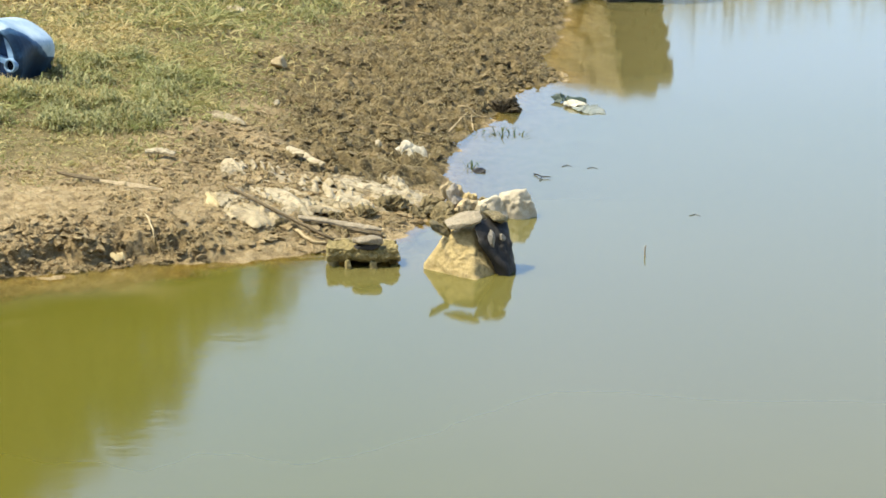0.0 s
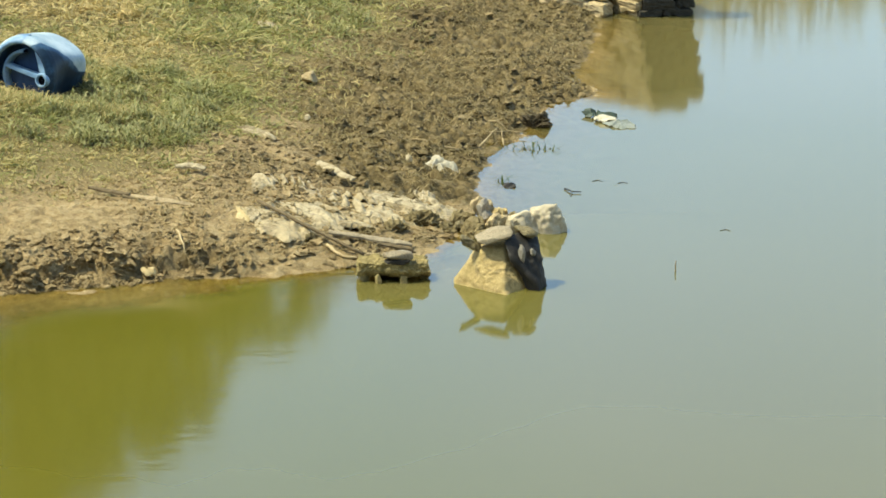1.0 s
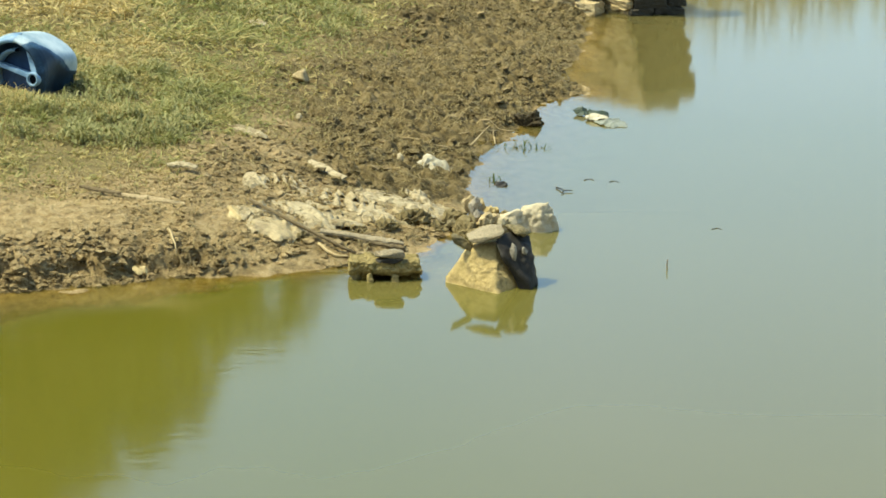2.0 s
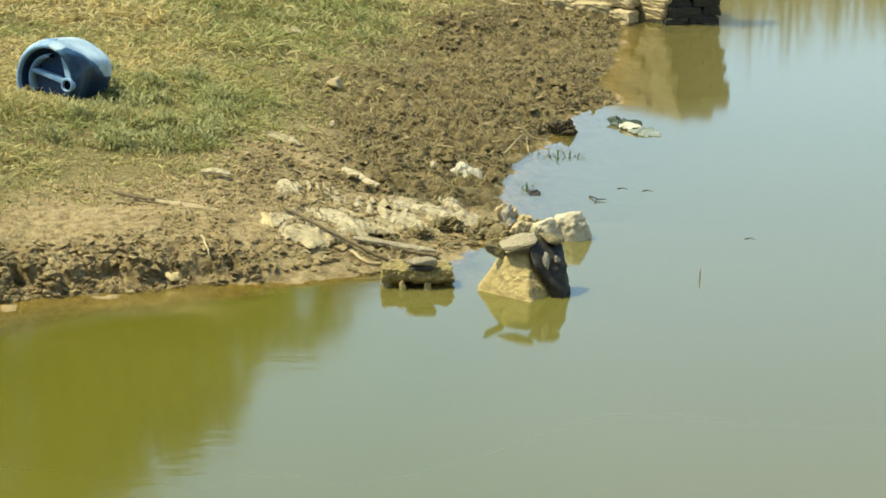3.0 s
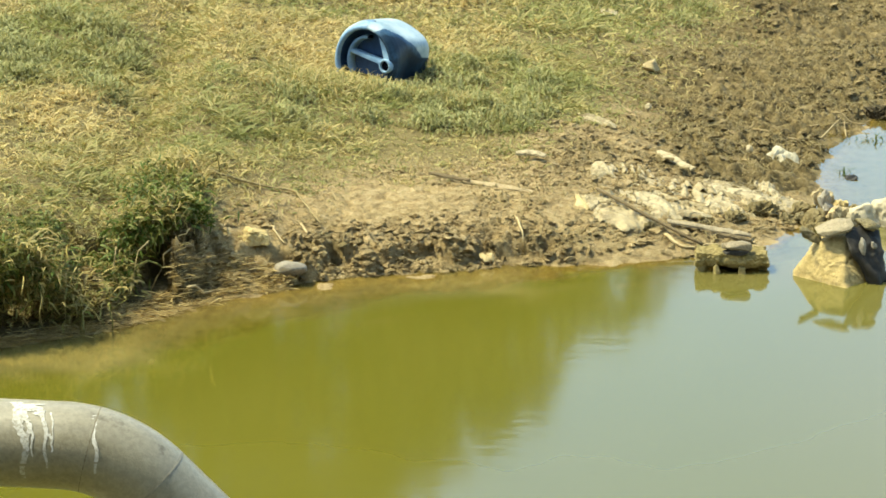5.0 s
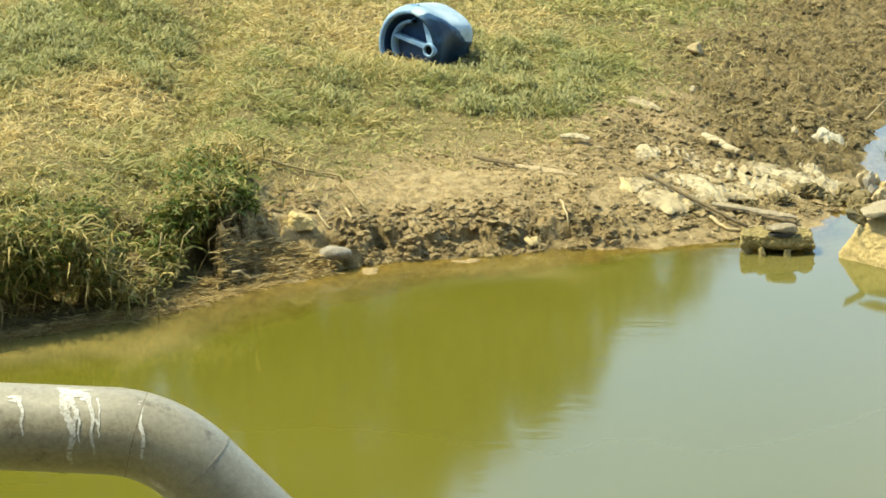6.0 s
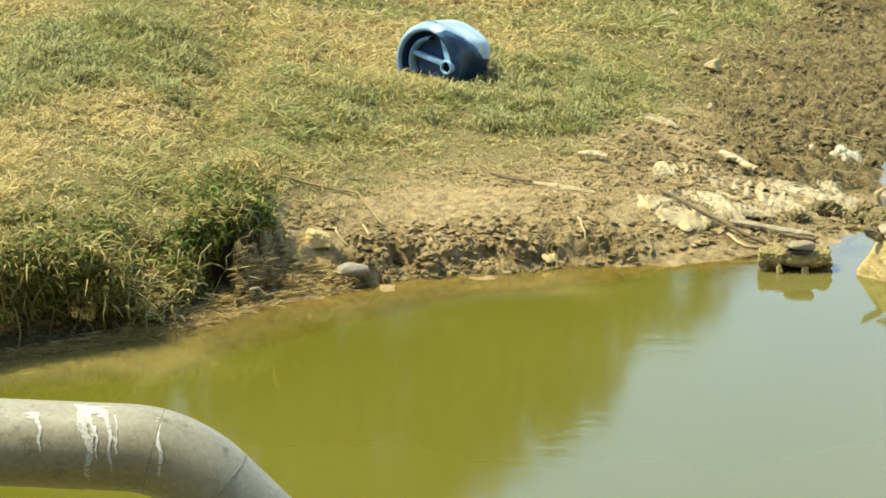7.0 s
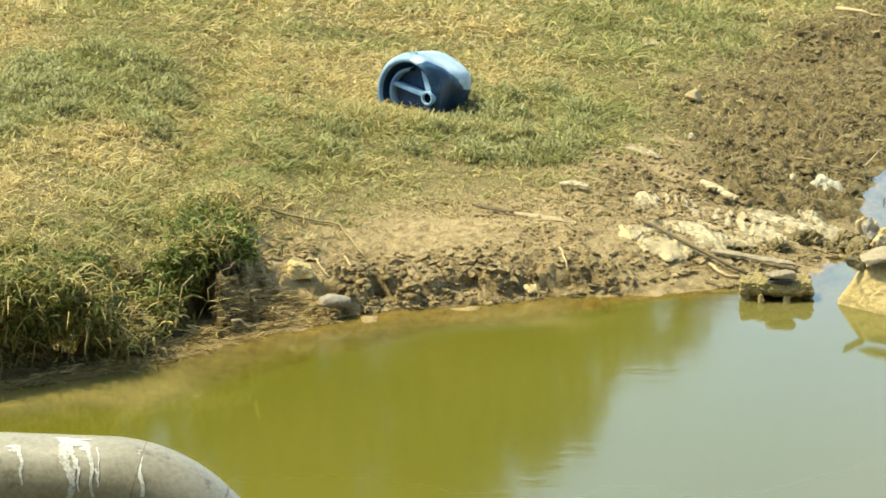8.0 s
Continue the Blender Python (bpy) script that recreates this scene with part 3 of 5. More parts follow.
# ---- the drum in the grass ----
def lathe_bm(profile, sides=72, arc=2 * math.pi):
    """A body of revolution about y from (radius, y) pairs."""
    bm, rings = bmesh.new(), []
    for r, y in profile:
        rings.append([bm.verts.new((r * math.cos(a), y, r * math.sin(a))) for a in (arc * k / sides for k in range(sides))])
    for a, b in zip(rings, rings[1:]):
        for k in range(sides):
            bm.faces.new((a[k], a[(k + 1) % sides], b[(k + 1) % sides], b[k]))
    return bm


def bar_bm(a, b, width, deep):
    bm = bmesh.new()
    a, b = Vector(a), Vector(b)
    along = (b - a).normalized()
    side = along.cross(Vector((0, 1, 0))).normalized() * width / 2
    lift = Vector((0, -deep, 0))
    low = [bm.verts.new(p) for p in (a - side, a + side, b + side * 0.8, b - side * 0.8)]
    top = [bm.verts.new(Vector(v.co) + lift) for v in low]
    for k in range(4):
        bm.faces.new((low[k], low[(k + 1) % 4], top[(k + 1) % 4], top[k]))
    bm.faces.new(top)
    bm.faces.new(low)
    bmesh.ops.bevel(bm, geom=bm.edges, offset=0.005, segments=2, affect="EDGES")
    return bm


def plastic_drum(m):
    drum = thing("plastic_drum", m, "faded blue plastic drum lying on its side in grass", "drum")
    R = 0.205
    body = lathe_bm([(R * 0.80, 0.012), (R * 0.82, 0.0), (R * 0.86, -0.004), (R * 0.9, 0.004), (R * 0.98, 0.03), (R * 1.02, 0.07), (R * 1.04, 0.14), (R * 1.03, 0.22), (R * 0.99, 0.29),
                     (R * 0.88, 0.35), (R * 0.66, 0.385), (R * 0.35, 0.4), (0.001, 0.403)])
    bmesh.ops.subdivide_edges(body, edges=[e for e in body.edges if abs(e.verts[0].co.y - e.verts[1].co.y) > 0.02], cuts=5)
    for v in body.verts:
        v.co += Vector((v.co.x, 0, v.co.z)) * (0.05 * noise.noise(v.co * 4.0 + Vector((3, 1, 2))))
        if v.co.y > 0.03:
            # the far end is crushed: one flat fold on top, one down the side
            crush = min(1.0, (v.co.y - 0.03) / 0.12)
            for nx, nz, limit, slope in ((0.45, 0.89, 0.98, 0.6), (0.1, 1.0, 0.99, 0.2), (0.95, -0.3, 0.8, 0.25)):
                over = v.co.x * nx + v.co.z * nz - R * (limit - slope * v.co.y)
                if over > 0:
                    v.co -= Vector((nx, 0, nz)) * over * 0.9 * crush
    for _ in range(9):
        bmesh.ops.smooth_vert(body, verts=[v for v in body.verts if v.co.y > 0.06], factor=0.5, use_axis_x=True, use_axis_y=True, use_axis_z=True)
    bmesh.ops.recalc_face_normals(body, faces=body.faces)
    body.normal_update()
    shell = part("body", body, DRUM_SKIN, drum, "bleached blue plastic body with sun and shade in its colour", smooth_faces=True)
    # sunlit top and left, shaded right, laid into the colour over the fading
    bleach_and_light = []
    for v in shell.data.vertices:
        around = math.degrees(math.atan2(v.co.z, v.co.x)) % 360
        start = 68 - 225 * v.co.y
        bleach_and_light.append(0.5 + min(around - start, 205 - around) / 65)
    shell.data.attributes.new("bleach_and_light", "FLOAT", "POINT").data.foreach_set("value", np.clip(bleach_and_light, 0, 1).astype(np.float32))
    # the recess's shade is put into a darker blue
    part("end_wall", lathe_bm([(R * 0.815, 0.012), (R * 0.8, 0.06), (R * 0.76, 0.075), (0.001, 0.075)]), DRUM_DARK, drum, "recessed end of the drum with shade in its dark blue", True)

    def arc_ring(name, profile, low, high, label):
        bm = lathe_bm(profile)
        angle = lambda f: math.degrees(math.atan2(f.calc_center_median().z, f.calc_center_median().x)) % 360
        bmesh.ops.delete(bm, geom=[f for f in bm.faces if not low < angle(f) < high], context="FACES")
        part(name, bm, DRUM_PALE, drum, label, True)

    # the pale rim covers only the sunlit arc, so its light is painted
    arc_ring("rim", [(R * 0.80, 0.016), (R * 0.81, -0.006), (R * 0.9, -0.004), (R * 0.99, 0.03), (R * 1.03, 0.07), (R * 0.98, 0.07)], 84, 262, "faded pale blue rim, painted along the sunlit arc")
    arc_ring("inner_ring", [(R * 0.55, 0.075), (R * 0.56, 0.03), (R * 0.63, 0.028), (R * 0.66, 0.075)], 88, 215, "faded pale blue ring")
    hub = Vector((0.148, -0.014, -0.008))
    for a, width in ((160, 0.028), (58, 0.046)):
        tip = Vector((math.cos(radians(a)), 0, math.sin(radians(a)))) * R * (0.62 if a > 90 else 0.78)
        part("rib", bar_bm(hub + (tip - hub).normalized() * 0.026 + Vector((0, 0.075, 0)), tip + Vector((0, 0.075, 0)), width, 0.045), DRUM_PALE, drum)
    bung = part("bung", lathe_bm([(0.036, 0.07), (0.038, 0.0), (0.034, -0.006), (0.027, -0.006), (0.025, 0.0), (0.024, 0.05), (0.001, 0.05)], 24), DRUM_PALE, drum, smooth_faces=True)
    bung.location = hub
    # near-black disc set in the bung as the shade of its hole
    part("bung_hole", lathe_bm([(0.0252, 0.01), (0.001, 0.01)], 20), HOLE_SHADE, bung)
    return drum


plastic_drum(pose(-0.575, 14.72, ground_at(-0.575, 14.72) + 0.09, -4, 0, -35))

# ---- stones and blocks at the water's edge ----
stone("boulder", 1.59, 12.18, [(-0.2, -0.04, -0.15), (-0.2, -0.03, 0.015), (-0.165, -0.04, 0.07), (0.0, -0.3, -0.15), (0.008, -0.245, 0.0), (0.18, -0.1, -0.15), (0.16, -0.09, 0.01), (-0.095, -0.05, 0.165), (-0.05, -0.03, 0.182),
      (0.02, -0.06, 0.186), (0.07, 0.05, 0.2), (-0.06, 0.1, 0.16), (-0.16, 0.16, -0.15), (0.16, 0.18, -0.15)],
      YELLOW_ROCK, "pale yellow angular boulder standing in the water", 3, 0, 0, 0.0065, 0.0, detail=5, scale=0.045)
# dark slab added for a climbing terrapin and the boulder's shaded side
slab = stone("wet_slab", 1.7, 12.12, [(-0.1, -0.05, 0.205), (-0.09, -0.085, 0.17), (-0.06, -0.03, 0.22), (0.06, -0.1, -0.1), (0.045, -0.13, 0.02), (0.105, 0.04, -0.1), (0.1, -0.04, 0.0), (0.07, 0.06, 0.2), (-0.02, 0.06, 0.228), (0.075, -0.05, 0.12)],
      DARK_STONE, "dark slab standing in for a terrapin climbing the boulder", 5, 0, 0, 0.008, 0.0, detail=4)
for k, (x, y, z, w, tall) in enumerate(((-0.012, -0.078, 0.12, 0.034, 0.1), (0.035, -0.06, 0.14, 0.022, 0.07))):
    crust = part("pale_crust", rock_bm(pebble_points(w, 0.035, tall, 90 + k, 12), 90 + k, 0.005, 2, 0.03), GREY_STONE, slab, "pale dried crust on the dark stone", True)
    crust.matrix_local = pose(x, y, z, 0, -12, 0)
# made-up domed stones and a wedge take the place of terrapins
stone("flat_stone", 1.575, 12.13, pebble_points(0.2, 0.14, 0.05, 7, 24), SPECKLED_STONE, "domed speckled stone standing in for a terrapin on the boulder", 7, 0, 0, 0.004, 0.203, detail=4, tilt=(8, -14), scale=0.03)
stone("flat_stone", 1.7, 12.16, pebble_points(0.14, 0.12, 0.05, 71, 18), BROWN_STONE, "domed brown stone standing in for a terrapin on the slab", 71, 0, 0, 0.006, 0.205, detail=4, tilt=(0, 8), scale=0.04)
stone("wedge_stone", 1.46, 12.14, [(-0.05, -0.02, 0.07), (-0.04, 0.02, 0.075), (0.05, -0.03, -0.01), (0.06, 0.03, 0.0), (0.05, 0.0, 0.035), (-0.03, -0.02, 0.03)], BROWN_STONE, "small brown wedge standing in for a terrapin's head", 72, 0, 0, 0.004, 0.15, scale=0.03)
stone("weathered_block", 1.135, 12.25, [(-0.168, -0.03, 0.018), (-0.165, -0.06, 0.05), (-0.16, -0.055, 0.085), (-0.15, 0.08, 0.09), (-0.15, 0.09, 0.0), (0.165, -0.02, 0.016), (0.168, -0.065, 0.04), (0.16, -0.05, 0.078), (0.15, 0.07, 0.082), (0.15, 0.09, 0.0), (0.0, -0.08, 0.05), (-0.02, -0.07, 0.088)],
      MOSSY_BLOCK, "mossy weathered stone block standing in shallow water", 4, -2, 0, 0.012, 0.0, detail=5, category="block", scale=0.05, worn=False)
for k, (x, y, w, tall) in enumerate(((1.062, 12.18, 0.034, 0.1), (1.174, 12.175, 0.038, 0.1), (1.0, 12.23, 0.07, 0.09), (1.27, 12.24, 0.06, 0.08), (1.13, 12.3, 0.2, 0.08))):
    stone("footing_stone", x, y, pebble_points(w, 0.06, tall, 60 + k, 14), MOSSY_BLOCK, "small stone under the weathered block", 60 + k, 0, 0, 0.006, -0.05, "footing stones", scale=0.03)
# two more made-up stones for the terrapins stacked on the block
stone("flat_stone", 1.155, 12.215, pebble_points(0.155, 0.12, 0.055, 8, 18), SPECKLED_STONE, "domed pale stone standing in for a terrapin on the block", 8, 0, 0, 0.003, 0.088, detail=4, scale=0.03)
stone("flat_stone", 1.16, 12.21, pebble_points(0.15, 0.12, 0.03, 82, 16), DARK_STONE, "thin dark stone under the block's terrapin stand-in", 82, 0, 0, 0.003, 0.077, scale=0.03)
stone("white_stone", 1.81, 12.99, [(-0.075, -0.04, -0.1), (0.08, -0.05, -0.1), (-0.075, -0.02, 0.045), (-0.05, -0.03, 0.075), (0.0, -0.02, 0.112), (0.035, -0.01, 0.108), (0.075, -0.02, 0.05), (0.07, 0.07, -0.1), (-0.06, 0.09, 0.05), (0.03, 0.08, 0.085), (-0.02, -0.055, 0.03)],
      WHITE_ROCK, "smooth whitish stone half in the water", 9, 0, 0, 0.012, 0.0, detail=4, scale=0.07)
stone("white_stone", 1.93, 13.01, [(-0.085, -0.05, -0.1), (0.1, -0.06, -0.1), (-0.08, -0.02, 0.085), (-0.03, -0.01, 0.125), (0.03, -0.01, 0.136), (0.05, 0.0, 0.13), (0.1, -0.03, -0.005), (0.02, -0.08, -0.02), (0.0, -0.06, 0.075), (0.08, 0.1, -0.1), (-0.07, 0.09, 0.09), (0.05, 0.1, 0.1)],
      WHITE_ROCK, "whitish stone with a sloping side in the water", 10, 0, 0, 0.013, 0.0, detail=4, scale=0.06)
HEAP = ((1.62, 13.12, 0.12, 0.15, LIMESTONE), (1.69, 13.0, 0.14, 0.1, LIMESTONE), (1.56, 12.97, 0.13, 0.08, MUD_CLOD), (1.76, 12.97, 0.1, 0.08, PALE_STONE), (1.65, 12.88, 0.12, 0.06, MUD_CLOD), (1.54, 13.15, 0.12, 0.1, MUD_CLOD),
        (1.72, 13.14, 0.12, 0.1, YELLOW_ROCK), (1.6, 13.02, 0.1, 0.12, BROWN_STONE), (1.78, 13.1, 0.12, 0.06, MUD_CLOD), (1.5, 13.05, 0.1, 0.07, BROWN_STONE), (1.655, 13.04, 0.085, 0.17, GREY_STONE))
for k, (x, y, w, h, mat) in enumerate(HEAP):
    stone("rubble_stone", x, y, pebble_points(w * 1.25, w, h + 0.05, 20 + k, 13), mat, "rough stone in a small heap beside the water", 20 + k, 40 * k, 0, 0.022, -0.04, "rubble heap", detail=3, worn=False, tilt=(12 * math.sin(k), 10 * math.cos(2 * k)))
# made-up cobble where a terrapin sits on the bank
stone("grey_cobble", -0.80, 12.02, pebble_points(0.16, 0.12, 0.08, 31), GREY_STONE, "smooth grey cobble standing in for a terrapin on the bank", 31, 12, 0.01, 0.003)
stone("yellow_stone", -0.955, 12.16, [(-0.055, -0.035, -0.02), (0.05, -0.035, -0.02), (-0.055, 0.015, 0.042), (-0.015, -0.025, 0.05), (0.06, -0.015, 0.018), (0.05, 0.05, 0.026), (-0.045, 0.05, 0.046), (0.05, 0.05, -0.02)],
      YELLOW_LUMP, "pale yellow stone stuck in the muddy bank", 33, 0, -0.02, 0.009, worn=False, scale=0.05)
stone("pale_pebble", 1.0, 15.75, pebble_points(0.13, 0.12, 0.08, 35, 14), LIMESTONE, "rounded pale stone on the trampled mud", 35, 0, 0.0)
stone("pale_pebble", 0.92, 14.9, pebble_points(0.05, 0.04, 0.045, 36), PALE_STONE, "small pale pebble on the mud", 36, 0, 0.0)
stone("pale_pebble", 1.39, 14.2, pebble_points(0.045, 0.04, 0.04, 37), PALE_STONE, "small pale pebble on the mud", 37, 0, 0.0)
stone("dark_clod", 2.19, 15.22, pebble_points(0.17, 0.15, 0.11, 38, 14), DARK_MUD, "dark wet clod at the water's edge", 38, 20, 0.0, 0.035, -0.03, category="clod", scale=0.05, worn=False)
stone("dark_clod", 2.1, 15.25, pebble_points(0.12, 0.12, 0.07, 39, 14), DARK_MUD, "dark wet clod at the water's edge", 39, 0, 0.0, 0.03, -0.02, category="clod", scale=0.05, worn=False)

# ---- the stone pier ----
def stone_pier():
    pier = thing("stone_pier", pose(3.31, 18.36, 0), "broken pier of yellow stone with one face coloured as shaded", "pier")
    left, right, back = Vector((-0.58, 0.85, 0)), Vector((0.36, 0.06, 0)), Vector((0.1, 1.0, 0))
    core = [(p.x, p.y, z) for p in (Vector((0.02, 0.06, 0)), left * 0.95 + Vector((0.03, 0.05, 0)), right * 0.93 + Vector((0, 0.06, 0)), back) for z in (-0.4, 0.42)]
    part("core", rock_bm(core, 41, 0.01), LIMESTONE, pier)
    r = random.Random(8)
    # front courses carry their shade as near-black colour; high ones keep the lit stone
    for a, b, tops, mat in ((Vector((0, 0, 0)), left, (0.7, 0.6), LIMESTONE), (Vector((0, 0, 0)), right, (0.64, 0.44), SHADED_STONE)):
        run, out = (b - a).length, Vector(((b - a).y, -(b - a).x, 0)).normalized()
        if out.y > 0:
            out = -out
        z = -0.16
        while z < 0.6:
            tall, at = r.uniform(0.034, 0.07), -r.uniform(0, 0.15)
            reach = run
            while at < reach:
                wide = r.uniform(0.14, 0.4)
                lo, hi = max(at, -0.01), min(at + wide, reach + r.uniform(-0.02, 0.02))
                if hi - lo > 0.04 and z < tops[0] + (tops[1] - tops[0]) * lo / reach - 0.05 + r.uniform(-0.03, 0.03):
                    bm = rock_bm(box_points(hi - lo + 0.006, 0.15, tall + 0.008, 0.16, r.random()), r.random() * 50, 0.012, 2, 0.05)
                    turn = math.degrees(math.atan2((b - a).y, (b - a).x))
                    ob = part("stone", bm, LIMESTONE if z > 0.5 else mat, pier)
                    ob.matrix_local = Matrix.Translation(a + (b - a).normalized() * (lo + hi) / 2 - out * (0.05 - r.uniform(-0.025, 0.02)) + Vector((0.2 * z, 0, z))) @ pose(0, 0, 0, r.uniform(-3, 3), r.uniform(-3, 3), turn + r.uniform(-5, 5))
                at += wide
            z += tall
    return pier


stone_pier()
SLABS = ((2.66, 18.66, 0.24, 0.06, -10, 0.0), (2.7, 18.72, 0.3, 0.055, -18, 0.05), (2.84, 18.58, 0.34, 0.06, -24, 0.0), (2.86, 18.64, 0.36, 0.055, -14, 0.055), (2.88, 18.74, 0.34, 0.06, -20, 0.11), (3.0, 18.48, 0.3, 0.055, -34, 0.0), (3.0, 18.56, 0.32, 0.06, -28, 0.055), (3.02, 18.64, 0.34, 0.055, -22, 0.11), (3.04, 18.72, 0.32, 0.06, -30, 0.165))
for k, (x, y, w, h, turn, up) in enumerate(SLABS):
    stone("fallen_stone", x, y, box_points(w, 0.2, h + (0.06 if up == 0 else 0.01), 0.22, 50 + k), LIMESTONE, "flat yellow slab fallen beside the pier", 50 + k, turn, 0.04 if up == 0 else 0, 0.013, group="fallen stones", scale=0.05, worn=False, tilt=(3 * math.sin(k), 4 * math.cos(k)), z=max(0.02, ground_at(x, y)) + up)

# ---- the pipe over the water ----
def discharge_pipe():
    R = 0.105
    pipe = thing("discharge_pipe", pose(0, 0, 0), "weathered grey pipe with a bend and white streaks", "pipe")
    a, b = Vector((-3.7, 6.55, 1.32)), Vector((-0.984, 6.5, 1.205))
    along = (b - a).normalized()
    part("straight_run", tube_bm([a + (b - a) * k / 12 for k in range(13)], [R] * 13, 40, caps=False), PIPE_GREY, pipe, smooth_faces=True)
    bend, sweep = [], radians(43.7)
    rb, down = 0.311, Vector((0, 0, -1))
    side = (down - along * down.dot(along)).normalized()
    for k in range(13):
        t = sweep * k / 12
        bend.append(b - along * (0.006 if k == 0 else 0) + along * rb * math.sin(t) + side * rb * (1 - math.cos(t)))
    part("bend", tube_bm(bend, [R * 1.004] * 13, 40, caps=False), PIPE_GREY, pipe, smooth_faces=True)
    cuff = [(b + along * rb * math.sin(t) + side * rb * (1 - math.cos(t))) for t in (0.216, 0.22, 0.224)]
    part("seam", tube_bm(cuff, [R * 1.003, R * 1.006, R * 1.003], 60, 0.006, 3, caps=False), PIPE_SEAM, pipe, "rusty seam of the bend", True)
    out = along * math.cos(sweep) + side * math.sin(sweep)
    seam = tube_bm([bend[-1] - out * d for d in (0.004, 0, -0.004)], [R * 1.004, R * 1.01, R * 1.004], 60, caps=False)
    part("joint", seam, PIPE_PALE, pipe, "pale joint ring", True)
    part("outlet_run", tube_bm([bend[-1] + out * d for d in (0, 0.3, 0.6, 0.9, 1.2, 1.5)], [R] * 6, 40, caps=False), PIPE_GREY, pipe, smooth_faces=True)
    # white streaks run down the side that faces the pond
    r = random.Random(4)
    STREAKS = ((-1.185, 62, 54, 0.012, 0.01), (-1.195, 64, 12, 0.034, 0.0), (-1.09, 86, 118, 0.03, 0.03), (-1.075, 80, 70, 0.02, 0.025), (-1.06, 60, 58, 0.009, 0.02), (-1.055, 82, 16, 0.06, 0.0), (-1.03, 74, 16, 0.03, 0.0), (-1.02, 70, 84, 0.014, 0.012),
               (-0.998, 34, 24, 0.009, 0.005), (-0.9, 64, 90, 0.014, 0.012), (-0.91, 70, 12, 0.026, 0.0), (-1.0, 66, 44, 0.005, 0.008))
    for at, top, length, wide, aside in STREAKS:
        bm, n, last = bmesh.new(), 34, None
        past = max(0.0, at - b.x) / rb
        base = a + along * (at - a.x) / along.x if past == 0 else b + along * rb * math.sin(past) + side * rb * (1 - math.cos(past))
        for k in range(n + 1):
            t = radians(top - length * k / n)
            w = wide * 1.05 * (1.0 - 0.65 * k / n) * r.uniform(0.7, 1.15) * (0.2 if k == n else 1)
            shift = aside * min(1, 2 * k / n) + wide * 0.2 * math.sin(k * 0.35 + at * 40)
            spoke = Vector((0, -math.cos(t), math.sin(t))) * (R + 0.0012)
            pair = [bm.verts.new(base + spoke + Vector((shift + half * w / 2, 0, 0))) for half in (-1, 1)]
            if last and r.random() > 0.03:
                bm.faces.new((last[0], last[1], pair[1], pair[0]))
            last = pair
        part("white_streak", bm, DROPPINGS, pipe)
    spot = rock_bm(pebble_points(0.026, 0.004, 0.014, 5), 6, 0.001, 1)
    for v in spot.verts:
        v.co += a + along * (-0.945 - a.x) / along.x + Vector((0, -R * 0.89, -R * 0.5))
    part("white_spot", spot, DROPPINGS, pipe)
    return pipe


discharge_pipe()

